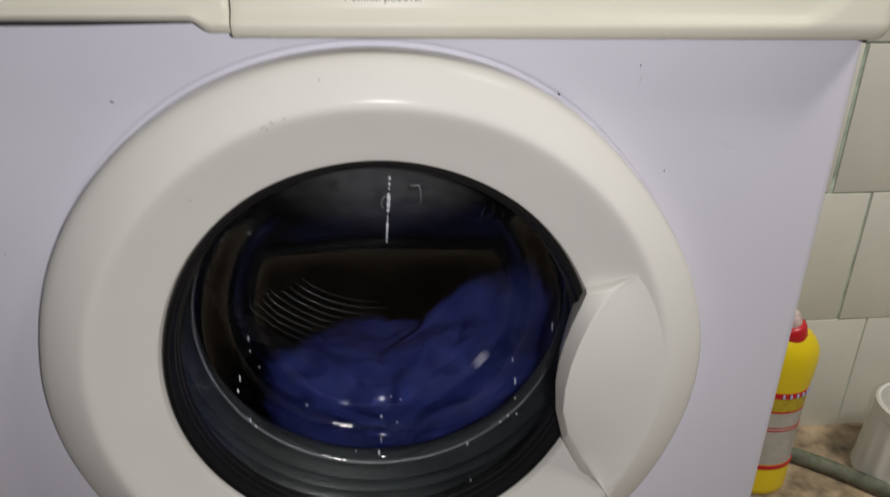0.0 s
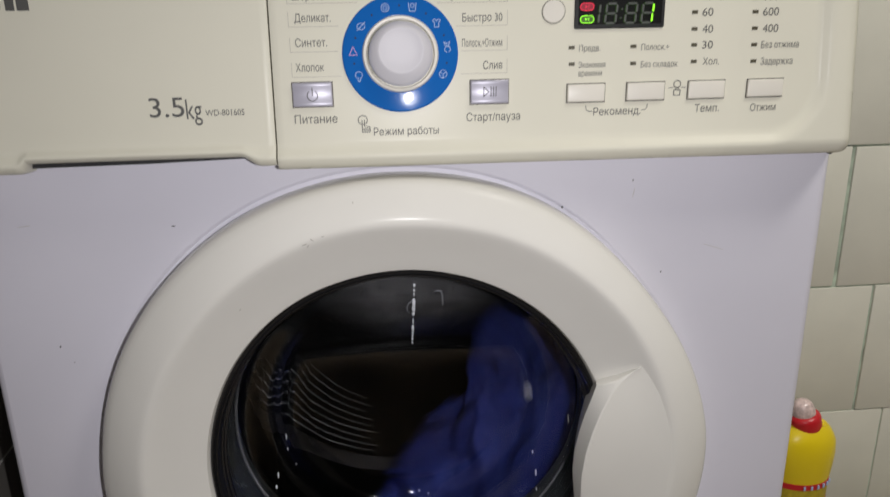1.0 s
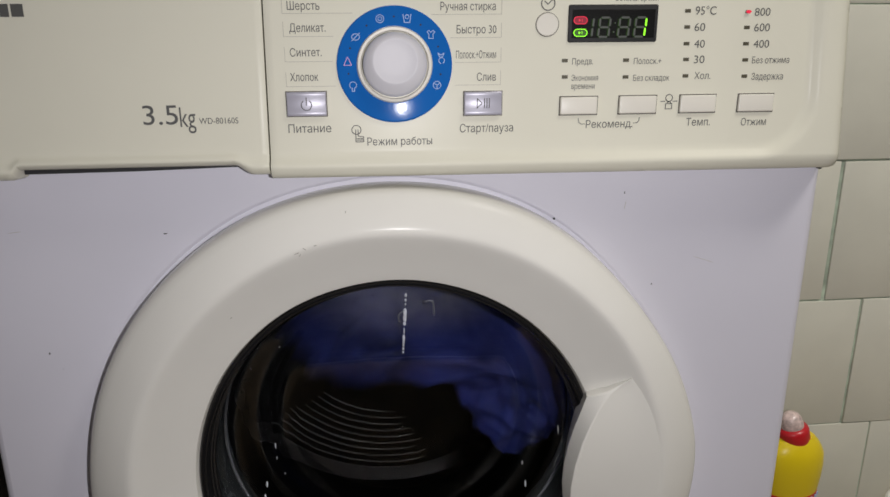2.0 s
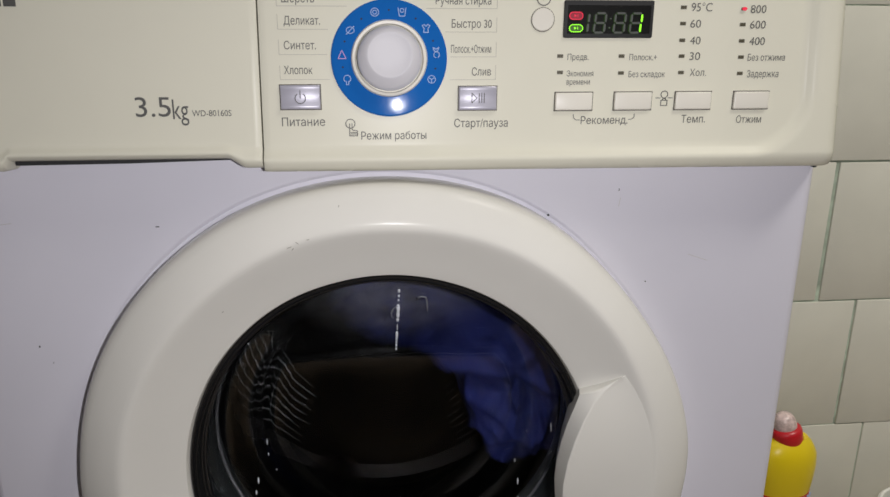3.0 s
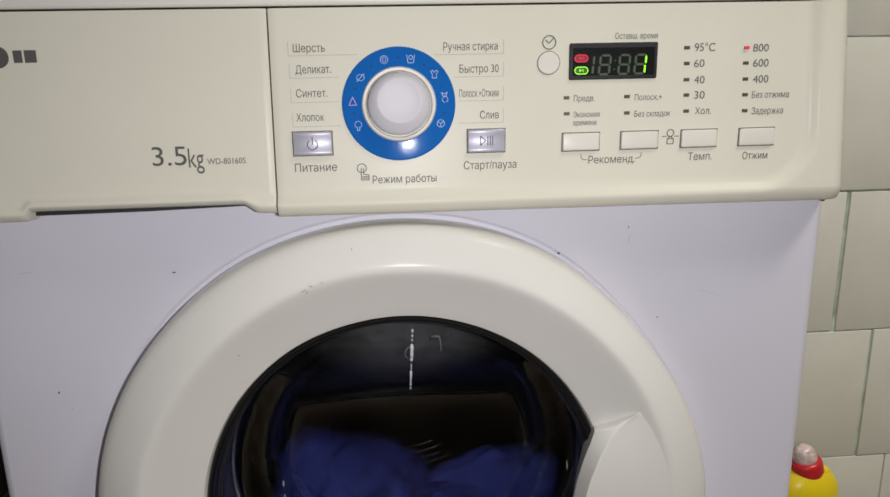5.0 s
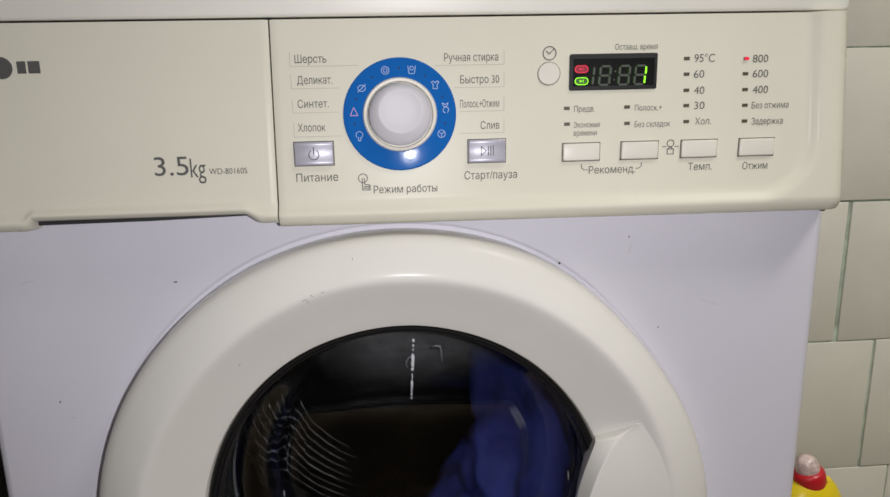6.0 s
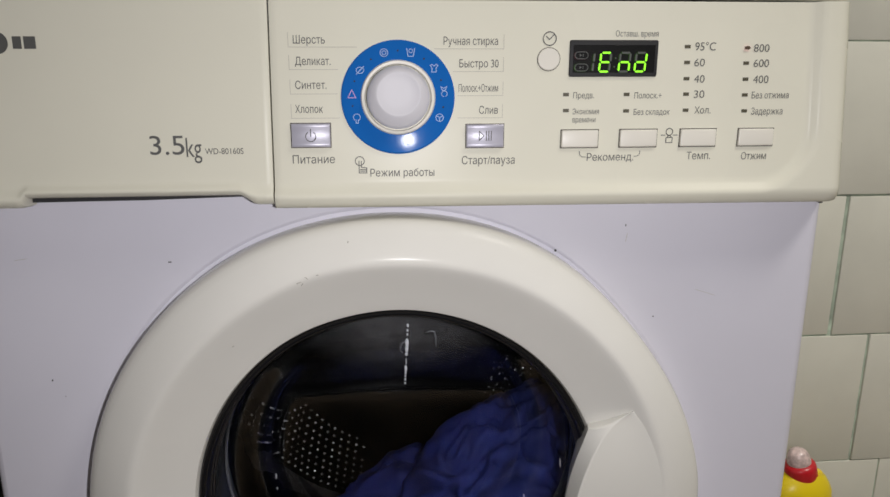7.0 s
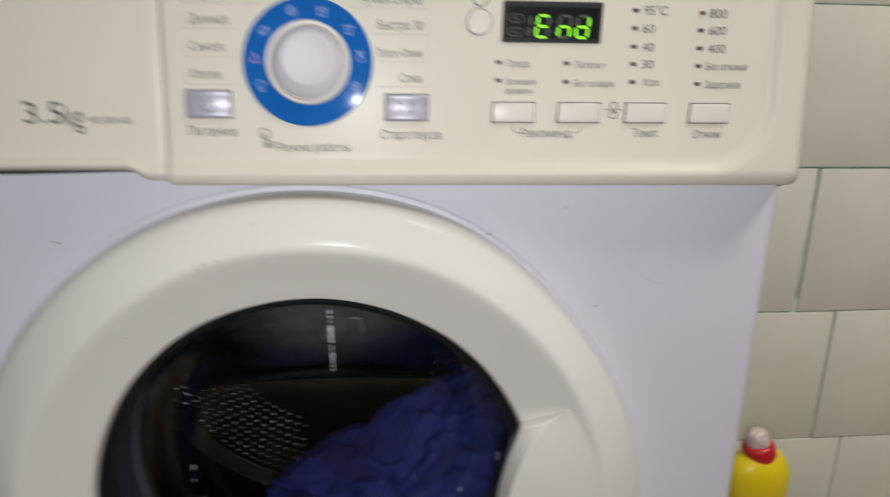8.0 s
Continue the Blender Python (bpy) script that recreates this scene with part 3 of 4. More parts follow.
part("button_gap", lathe([(0.0, PY - 0.0003), (0.0075, PY - 0.0003), (0.0075, PY + 0.001)], 0.0880, 0.7922, 40), GAP, panel)
part("round_button", lathe([(0.0, PY - 0.0012), (0.0060, PY - 0.0012), (0.0064, PY - 0.0012), (0.0066, PY - 0.0012), (0.0070, PY - 0.0009), (0.0071, PY - 0.0006), (0.0071, PY + 0.001)], 0.0880, 0.7922, 40), BUTTON, panel, "round cream button")

# display window
bm = box(0.1012, 0.1592, PY - 0.0016, PY + 0.001, 0.7810, 0.8042, 0.0012, 2)
part("display_frame", bm, SLOT, panel, "black display frame")
part("display_window", box(0.1035, 0.1570, PY - 0.0019, PY - 0.0005, 0.7836, 0.8010, 0.0002, 1), SMOKE, panel, "dark display showing green digits")
SEG_Y = PY - 0.0027
moving = []                      # display bars that turn over, with their rows


def two_faced(name, outline_half, length, lit, dark, pose_m, lit_first, turns, label=""):
    """A flat bar with one lit and one unlit face; it lies in the panel's plane, long side along its own x."""
    bm = bmesh.new()
    w, l, d = outline_half, length / 2, 0.00012
    pts = [(-l, 0), (-l + w, w), (l - w, w), (l, 0), (l - w, -w), (-l + w, -w)]
    prism(pts, -d, d, bm)
    me = mesh_of(name, bm, [SLOT, lit, dark], smooth=False)
    for p in me.polygons:
        if p.normal.y < -0.9:
            p.material_index = 1
        elif p.normal.y > 0.9:
            p.material_index = 2
    ob = new(name, me)
    ob.parent = panel
    tagged(ob, label)
    first = 0 if lit_first else 180
    ob.matrix_basis = pose_m @ pose(0, 0, 0, first)
    if turns:
        moving.append((ob, pose_m, first))
    return ob


SL = 0.105                       # slant of the digits
H = 0.0118                       # digit height
ZB = 0.7842


def bar(cx, z0, x_a, z_a, x_b, z_b, before, after):
    """One bar of a digit; ends are given in the upright digit."""
    ax, bx = cx + x_a + SL * z_a, cx + x_b + SL * z_b
    az, bz = z0 + z_a, z0 + z_b
    ln, ang = math.hypot(bx - ax, bz - az), math.degrees(math.atan2(bz - az, bx - ax))
    two_faced("display_bar", 0.00062, ln, GREEN_ON, DIM, pose((ax + bx) / 2, SEG_Y, (az + bz) / 2, 0, -ang, 0), before, before != after)


def digit(cx, before, after):
    w, g = 0.0066, 0.00035
    sides = {"a": (g, H, w - g, H), "b": (w, H / 2 + g, w, H - g), "c": (w, g, w, H / 2 - g), "d": (g, 0, w - g, 0), "e": (0, g, 0, H / 2 - g), "f": (0, H / 2 + g, 0, H - g), "g": (g, H / 2, w - g, H / 2)}
    for k, e in sides.items():
        bar(cx, ZB, *e, k in before, k in after)


digit(0.1202, "", "adefg")
digit(0.1329, "", "ceg")
digit(0.1434, "bc", "bcdeg")
for za, zb in ((0.0003, H / 2 - 0.0003), (H / 2 + 0.0003, H - 0.0003)):
    bar(0.1160, ZB, 0, za, 0, zb, False, False)
for z in (0.0030, 0.0085):
    two_faced("display_dot", 0.0005, 0.0011, GREEN_ON, DIM, pose(0.1300 + SL * z, SEG_Y, ZB + z), False, False)


def pill(name, cx, cz, lit, faint, label):
    """A small lozenge lamp with a ring and a mark; turns over when it goes out."""
    bm = bmesh.new()
    ring = circle_pts(0.0021, 0, 0.0022, 8, -90, 90) + circle_pts(-0.0021, 0, 0.0022, 8, 90, 270)
    prism(ring, -0.0001, 0.0001, bm)
    for sgn in (-1, 1):
        stroke(bm, ring, 0.0005, sgn * 0.00018, 0.00006, True)
    for sgn in (-1, 1):
        for pts in ([(-0.0013, -0.0009), (-0.0013, 0.0009), (0.0003, 0)], [(0.0008, -0.0009), (0.0012, -0.0009), (0.0012, 0.0009), (0.0008, 0.0009)]):
            prism(pts, sgn * 0.00012, sgn * 0.00030, bm)
    me = mesh_of(name, bm, [lit, DIM, SMOKE, faint], smooth=False)
    for p in me.polygons:
        y = p.center.y
        p.material_index = (0 if p.normal.y < -0.9 else 1) if abs(y) > 0.000105 else (3 if p.normal.y < -0.9 else 2)
    ob = new(name, me)
    ob.parent = panel
    tagged(ob, label)
    ob.matrix_basis = pose(cx, SEG_Y, cz)
    moving.append((ob, pose(cx, SEG_Y, cz), 0))


pill("lock_lamp", 0.1086, 0.7944, RED_ON, RED_FAINT, "red child-lock lamp")
pill("run_lamp", 0.1088, 0.7868, GREEN_ON, GREEN_FAINT, "green run lamp")

# programme lamps
for x, z in ((0.1787, 0.8001), (0.1791, 0.7901), (0.1796, 0.7797), (0.1802, 0.7697), (0.1808, 0.7592), (0.2190, 0.7896), (0.2196, 0.7793), (0.2203, 0.7690), (0.2209, 0.7585),
             (0.1002, 0.7698), (0.1006, 0.7595), (0.1403, 0.7697), (0.1407, 0.7590)):
    part("programme_lamp", box(x - 0.0019, x + 0.0019, PY - 0.0003, PY + 0.001, z - 0.0011, z + 0.0011), LED_OFF, panel, smooth=False)
part("lamp_slot", box(0.2170, 0.2204, PY - 0.0002, PY + 0.0004, 0.7984, 0.8003), LED_OFF, panel, smooth=False)
two_faced("spin_speed_lamp", 0.0011, 0.0040, RED_ON, RED_OFF, pose(0.2187, PY - 0.0012, 0.7993), True, True, "red spin speed lamp")

# everything on the leaning fascia, spread as the lean asks
EX, EZ = -0.027, 0.815


def spread(x, z):
    k = 1 + math.tan(radians(LEAN)) * max(0.0, z - 0.716) / 0.516
    return EX + (x - EX) * k, EZ + (z - EZ) * k


for ob in [*panel.children, *drawer.children]:
    if ob.matrix_basis != Matrix.Identity(4):
        x, z = spread(ob.matrix_basis[0][3], ob.matrix_basis[2][3])
        ob.matrix_basis[0][3], ob.matrix_basis[2][3] = x, z
    elif ob.name.split(".")[0] not in ("finger_slot",):
        for v in ob.data.vertices:
            v.co.x, v.co.z = spread(v.co.x, v.co.z)
for k, (ob, m, first) in enumerate(moving):
    m = m.copy()
    m[0][3], m[2][3] = spread(m[0][3], m[2][3])
    moving[k] = (ob, m, first)

# chips and specks in the enamel
for x, z, w, h in ((-0.1635, 0.6565, 0.0014, 0.0004), (0.103, 0.6585, 0.0008, 0.0008), (-0.2505, 0.5725, 0.0005, 0.0008), (0.153, 0.676, 0.0003, 0.0010), (0.178, 0.6065, 0.0005, 0.0005), (-0.243, 0.560, 0.0003, 0.0003)):
    part("paint_chip", prism(circle_pts(x, z, w, 7, 0, 360, h / w), -0.0003, 0.0005), SLOT, washer)
for x0, z0, x1, z1 in ((0.2085, 0.6265, 0.2235, 0.6215), (0.1535, 0.6640, 0.1545, 0.6700), (-0.2640, 0.6600, -0.2560, 0.6610)):
    part("scratch", stroke(bmesh.new(), [(x0, z0), (x1, z1)], 0.0002, 0.0, 0.0002), FAINT, washer)
part("corner_screw", box(0.2922, 0.2950, -0.005, 0.003, 0.6905, 0.6940, 0.0006, 1), SLOT, washer)

# ---- door ----
RING = [(0.2150, 0.0030), (0.2195, 0.0010), (0.2203, -0.004), (0.2207, -0.014), (0.2205, -0.0215), (0.2194, -0.0252), (0.2172, -0.0280), (0.2135, -0.0304), (0.2090, -0.0329), (0.2040, -0.0354), (0.1985, -0.0375), (0.1950, -0.0387), (0.1925, -0.0393),
        (0.1905, -0.0394), (0.1885, -0.0389), (0.1860, -0.0376), (0.1830, -0.0358), (0.1800, -0.0340), (0.1740, -0.0305), (0.1680, -0.0273), (0.1610, -0.0240), (0.1560, -0.0220), (0.1530, -0.0205), (0.1516, -0.017), (0.1510, 0.004), (0.1600, 0.010)]
door = part("door", lathe(RING, DX, DZ, 200), DOOR, washer, "round ivory plastic porthole door, closed")
for v in door.data.vertices:
    v.co.x, v.co.z = shaped(v.co.x, v.co.z)


def door_y(x, z):
    """Front of the ring at a place of its true outline."""
    a, q = math.degrees(math.atan2(z - DZ, x - DX)), math.hypot(x - DX, z - DZ)
    o, c, e = by_angle(OPENING, a) / 1000, by_angle(CREST, a) / 1000, by_angle(RIM, a) / 1000
    r = 0.1516 + 0.0389 * (q - o) / (c - o) if q < c else 0.1905 + 0.03 * (q - c) / (e - c)
    return ring_y(r)


def ring_y(r):
    for (a, ya), (b, yb) in zip(RING[3:], RING[4:-2]):
        if b <= r <= a:
            return ya + (yb - ya) * (a - r) / (a - b)
    return -0.02


for x, z, ln, ang in ((-0.074, 0.652, 0.0030, 20), (-0.069, 0.655, 0.0022, -35), (-0.062, 0.657, 0.0016, 10), (-0.072, 0.6505, 0.0018, 55), (-0.042, 0.677, 0.0012, 80), (-0.120, 0.606, 0.0012, 30)):
    c, sn = math.cos(radians(ang)) * ln / 2, math.sin(radians(ang)) * ln / 2
    y = door_y(x, z) - 0.0003
    part("scuff", stroke(bmesh.new(), [(x - c, z - sn), (x + c, z + sn)], 0.0004, y, 0.0002), SCUFF, door)
inner = part("inner_frame", lathe([(0.1514, -0.0150), (0.1503, -0.0168), (0.1494, -0.0164), (0.1490, -0.0145), (0.1480, -0.0145), (0.1474, -0.0158), (0.1465, -0.0154), (0.1460, -0.0132), (0.1452, -0.0118), (0.1448, -0.0070), (0.1440, -0.0064), (0.1436, -0.0015), (0.1428, -0.0008), (0.1425, 0.0030), (0.1440, 0.0050), (0.1505, 0.006)], DX, DZ, 160), FRAME_BLACK, door, "glossy black inner ring with fine grooves")
for v in inner.data.vertices:
    v.co.x, v.co.z = shaped(v.co.x, v.co.z)


def bowl_depth(x, z):
    """Depth of the glass bowl behind the ring, x and z from the door's axis."""
    r = math.hypot(x, z)
    prof = [(0.0, 0.094), (0.070, 0.0925), (0.096, 0.088), (0.106, 0.080), (0.111, 0.066), (0.118, 0.057), (0.132, 0.052), (0.138, 0.046), (0.1415, 0.030), (0.1440, 0.005), (0.1460, -0.012)]
    d = prof[-1][1]
    for (a, da), (b, db) in zip(prof, prof[1:]):
        if a <= r <= b:
            d = da + (db - da) * (r - a) / (b - a)
            break
    slope = 0.083 - (z - 0.0545) * 0.80 - 0.7 * x * x
    k = 0.0035
    return -k * math.log(math.exp(-d / k) + math.exp(-slope / k)) if abs(d - slope) < 0.05 else min(d, slope)


def bowl():
    bm = bmesh.new()
    radii = [0.0, 0.015, 0.03, 0.045, 0.058, 0.070, 0.080, 0.088, 0.094, 0.099, 0.103, 0.106, 0.1085, 0.111, 0.1145, 0.118, 0.123, 0.128, 0.132, 0.1355, 0.138, 0.1400, 0.1415, 0.1428, 0.1440, 0.1460]
    n, sheets = 128, []
    for off in (0.0, 0.004):
        rings = []
        for r in radii:
            rr = r + off * 0.5 * (r / 0.146)
            if r == 0:
                rings.append([bm.verts.new((DX, bowl_depth(0, 0) + off, DZ))])
                continue
            rings.append([bm.verts.new((DX + rr * math.cos(2 * math.pi * i / n), bowl_depth(r * math.cos(2 * math.pi * i / n), r * math.sin(2 * math.pi * i / n)) + off * (1 - 0.4 * r / 0.146), DZ + rr * math.sin(2 * math.pi * i / n))) for i in range(n)])
        for a, b in zip(rings, rings[1:]):
            for i in range(n):
                j = (i + 1) % n
                bm.faces.new((a[0], b[j], b[i]) if len(a) == 1 else (a[i], a[j], b[j], b[i]))
        sheets.append(rings[-1])
    for i in range(n):
        j = (i + 1) % n
        bm.faces.new((sheets[0][i], sheets[0][j], sheets[1][j], sheets[1][i]))
    return bm


glass = part("glass_bowl", bowl(), GLASS, door, "clear glass bowl with flat-topped pane and water drops")
glass.visible_shadow = False
for x, z, r in ((-0.035, 0.118, 0.0011), (-0.032, 0.121, 0.0009), (0.034, 0.117, 0.0012), (0.018, 0.1135, 0.0014), (0.0215, 0.1135, 0.001), (-0.021, 0.124, 0.0009), (-0.118, 0.056, 0.001), (-0.124, 0.047, 0.0009), (-0.127, 0.036, 0.001), (0.112, 0.070, 0.0009), (0.075, 0.107, 0.0009), (-0.108, 0.005, 0.0008), (-0.101, 0.012, 0.0007), (-0.112, -0.006, 0.0007),
                (-0.062, -0.102, 0.001), (0.070, -0.100, 0.001), (0.0, -0.112, 0.0011)):
    bm = bmesh.new()
    bmesh.ops.create_icosphere(bm, subdivisions=2, radius=r, matrix=Matrix.LocRotScale((DX + x, bowl_depth(x, z) - r * 0.2, DZ + z), None, (1, 0.6, 1.2)))
    part("water_drop", bm, WATER, glass)
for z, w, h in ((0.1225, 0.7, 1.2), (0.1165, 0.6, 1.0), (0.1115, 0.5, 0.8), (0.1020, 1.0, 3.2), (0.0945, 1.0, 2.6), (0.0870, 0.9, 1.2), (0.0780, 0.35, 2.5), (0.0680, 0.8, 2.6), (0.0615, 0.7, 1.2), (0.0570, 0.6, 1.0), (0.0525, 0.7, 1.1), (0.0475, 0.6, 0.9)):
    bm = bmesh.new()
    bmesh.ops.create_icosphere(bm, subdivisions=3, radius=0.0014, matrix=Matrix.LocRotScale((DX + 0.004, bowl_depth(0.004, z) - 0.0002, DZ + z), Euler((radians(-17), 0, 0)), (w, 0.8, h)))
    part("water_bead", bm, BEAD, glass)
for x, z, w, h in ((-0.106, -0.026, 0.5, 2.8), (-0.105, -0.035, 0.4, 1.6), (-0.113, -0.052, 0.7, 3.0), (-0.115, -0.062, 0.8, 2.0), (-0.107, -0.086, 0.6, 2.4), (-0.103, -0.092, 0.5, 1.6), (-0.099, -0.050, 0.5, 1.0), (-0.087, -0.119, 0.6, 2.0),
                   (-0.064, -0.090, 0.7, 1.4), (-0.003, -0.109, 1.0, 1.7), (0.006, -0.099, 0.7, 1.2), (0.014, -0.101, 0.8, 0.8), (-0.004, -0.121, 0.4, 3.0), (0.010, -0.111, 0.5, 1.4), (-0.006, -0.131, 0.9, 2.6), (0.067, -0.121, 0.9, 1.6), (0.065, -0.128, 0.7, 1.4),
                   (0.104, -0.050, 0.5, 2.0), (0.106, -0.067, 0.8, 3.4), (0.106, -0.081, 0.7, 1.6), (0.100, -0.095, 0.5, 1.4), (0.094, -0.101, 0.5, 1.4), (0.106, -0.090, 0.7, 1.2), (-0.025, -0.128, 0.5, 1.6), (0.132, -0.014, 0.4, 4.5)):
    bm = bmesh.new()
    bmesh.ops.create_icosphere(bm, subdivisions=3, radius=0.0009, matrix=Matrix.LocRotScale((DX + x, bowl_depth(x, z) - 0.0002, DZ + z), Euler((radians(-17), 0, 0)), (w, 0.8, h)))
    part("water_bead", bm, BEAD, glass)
trail = [(0.0035, 0.1040), (0.0005, 0.1010), (-0.0012, 0.0960), (-0.0008, 0.0910), (0.0010, 0.0890)]
part("water_trail", tube([(DX + x, bowl_depth(x, z) - 0.0002, DZ + z) for x, z in trail], [0.0003, 0.0005, 0.0005, 0.0004, 0.0002], 8), TRAIL, glass)
trail = [(0.0190, 0.1135), (0.0215, 0.1150), (0.0245, 0.1140), (0.0258, 0.1090), (0.0266, 0.1020), (0.0270, 0.0960)]
part("water_trail", tube([(DX + x, bowl_depth(x, z) - 0.0002, DZ + z) for x, z in trail], [0.0003, 0.0004, 0.0006, 0.0007, 0.0006, 0.0003], 8), TRAIL, glass)


def handle():
    """Leaf-shaped grip: a flat face with a slanted flank towards the glass."""
    inner = [(0.1550, 0.5495), (0.1472, 0.5440), (0.1402, 0.5380), (0.1335, 0.5290), (0.1270, 0.5165), (0.1210, 0.5005), (0.1166, 0.4830), (0.1145, 0.4640), (0.1150, 0.4440), (0.1215, 0.4210), (0.1350, 0.3960), (0.1550, 0.3650)]
    base = [(0.1545, 0.5480), (0.1390, 0.5385), (0.1250, 0.5325), (0.1222, 0.5215), (0.1185, 0.5085), (0.1150, 0.4920), (0.1126, 0.4750), (0.1120, 0.4570), (0.1140, 0.4340), (0.1205, 0.4090), (0.1345, 0.3830), (0.1555, 0.3560)]
    face = [(0.1552, 0.5492), (0.1625, 0.5390), (0.1690, 0.5270), (0.1740, 0.5145), (0.1780, 0.5010), (0.1805, 0.4870), (0.1815, 0.4720), (0.1810, 0.4560), (0.1790, 0.4390), (0.1750, 0.4190), (0.1680, 0.3960), (0.1570, 0.3660)]
    bm = bmesh.new()
    cols = []
    k = len(inner)
    for i in range(k):
        u = i / (k - 1)
        swell = math.sin(math.pi * u) ** 0.6
        (xi, zi), (xb, zb), (xf, zf) = inner[i], base[i], face[i]
        yf = door_y(xi, zi) * (1 - swell) - 0.0388 * swell - 0.0012
        yr = door_y(xf, zf) - 0.0004
        yb = (-0.0345, -0.0322, -0.0300, -0.0288, -0.0272, -0.0252, -0.0236, -0.0228, -0.0232, -0.0250, -0.0290, -0.0335)[i]
        mix = lambda p, q, w: p + (q - p) * w
        row = [(xb + 0.006, -0.004, zb), (xb + 0.0012, yb + 0.005, zb), (xb, yb, zb)]
        for w, bow in ((0.3, -0.0008), (0.6, -0.0010), (0.85, -0.0006)):      # rounded flank
            row.append((mix(xb, xi, w), mix(yb, yf, w) + bow * swell, mix(zb, zi, w)))
        row += [(xi, yf, zi), (xi + 0.0012, yf - 0.0003, zi)]
        for w in (0.2, 0.5, 0.8):
            row.append((mix(xi, xf, w), mix(yf, yr, w) + 0.0006 * swell * math.sin(math.pi * w), mix(zi, zf, w)))
        row += [(xf, yr, zf), (xf + 0.001, yr + 0.006, zf)]
        cols.append([bm.verts.new(p) for p in row])
    for a, b in zip(cols, cols[1:]):
        for j in range(len(a) - 1):
            bm.faces.new((a[j], a[j + 1], b[j + 1], b[j]))
    bm.faces.new(cols[0])
    bm.faces.new(cols[-1][::-1])
    bmesh.ops.subdivide_edges(bm, edges=[e for e in bm.edges], cuts=1, smooth=0.1, use_grid_fill=True)
    return bm


grip = part("door_handle", handle(), DOOR, door, "leaf-shaped ivory grip")
grip.data.set_sharp_from_angle(angle=radians(16))
GASKET = [(0.1650, 0.012), (0.1605, 0.015), (0.1588, 0.021), (0.1594, 0.0235), (0.1575, 0.0265), (0.1563, 0.031), (0.1570, 0.0335), (0.1550, 0.037), (0.1538, 0.042), (0.1545, 0.0445), (0.1525, 0.049), (0.1480, 0.060), (0.1455, 0.069), (0.1500, 0.080), (0.1700, 0.084), (0.1750, 0.07)]
part("gasket", lathe(GASKET, DX, DZ, 128), RUBBER, washer, "grey rubber door seal with folds")

# added ring, in place of the bright line on the bowl's step
part("seal_lip", lathe([(0.1442 + 0.0013 * math.cos(a), 0.0545 + 0.0013 * math.sin(a)) for a in [k * math.pi / 4 for k in range(8)]], DX, DZ, 128, closed=True), STEP_GLINT, washer, "thin pale ring imitating the bright edge of the glass step")

# ---- drum ----
RX, RZ, RR = -0.005, 0.455, 0.212
drum = part("drum", lathe([(0.152, 0.094), (0.156, 0.089), (0.166, 0.088), (RR - 0.008, 0.092), (RR, 0.102), (RR, 0.315), (RR - 0.012, 0.327), (0.150, 0.322), (0.060, 0.316), (0.0, 0.314)], 0, 0, 96), DIM_STEEL, washer, "perforated steel drum, turning")
bm = bmesh.new()
verts, faces = [], []


def dimple(p, nrm, r):
    q = nrm.to_track_quat("Z", "Y")
    k, n = len(verts), 8
    for rr, h in ((1.0, 0.0), (0.86, 0.34), (0.5, 0.58)):
        for i in range(n):
            a = i * 2 * math.pi / n
            verts.append(p + q @ Vector((rr * r * math.cos(a), rr * r * math.sin(a), h * r)))
    verts.append(p + q @ Vector((0, 0, 0.66 * r)))
    for ring in range(2):
        for i in range(n):
            j = (i + 1) % n
            faces.append((k + ring * n + i, k + ring * n + j, k + ring * n + n + j, k + ring * n + n + i))
    for i in range(n):
        faces.append((k + 2 * n + i, k + 2 * n + (i + 1) % n, k + 3 * n))


for ring in range(9):            # three fans of holes in the back of the drum
    r = 0.120 + 0.0088 * ring
    yb = (0.314 + 0.008 * r / 0.150) - 0.0008
    step = 0.0095 / r
    half = radians(21 + 1.2 * ring)
    for fan in range(3):
        k = int(half / step)
        for ia in range(-k, k + 1):
            a = radians(223 + 120 * fan) + (ia + 0.5 * (ring % 2)) * step
            dimple(Vector((r * math.cos(a), yb, r * math.sin(a))), Vector((0, -1, 0)), 0.0017)
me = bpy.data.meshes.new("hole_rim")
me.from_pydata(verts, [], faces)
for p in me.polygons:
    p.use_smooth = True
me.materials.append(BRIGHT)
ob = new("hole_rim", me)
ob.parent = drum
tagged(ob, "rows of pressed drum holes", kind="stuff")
for k in range(3):
    bm = bmesh.new()
    rows = []
    for iy in range(8):
        y = 0.104 + 0.208 * iy / 7
        h = 0.042 * (1 - 0.25 * (iy / 7))
        rows.append([bm.verts.new((u, y, -RR + v)) for u, v in ((-0.034, -0.004), (-0.020, h * 0.45), (-0.010, h * 0.9), (0, h), (0.010, h * 0.9), (0.020, h * 0.45), (0.034, -0.004))])
    for a, b in zip(rows, rows[1:]):
        for j in range(6):
            bm.faces.new((a[j], a[j + 1], b[j + 1], b[j]))
    bm.faces.new(rows[0])
    bm.faces.new(rows[-1][::-1])
    bmesh.ops.transform(bm, matrix=Matrix.Rotation(radians(120 * k), 4, "Y"), verts=bm.verts)
    part("lifter", bm, DIM_STEEL, drum, "rounded drum lifter")
part("tub", lathe([(0.160, 0.062), (0.232, 0.070), (0.236, 0.10), (0.236, 0.333), (0.0, 0.335)], DX, RZ, 64), SLOT, washer)


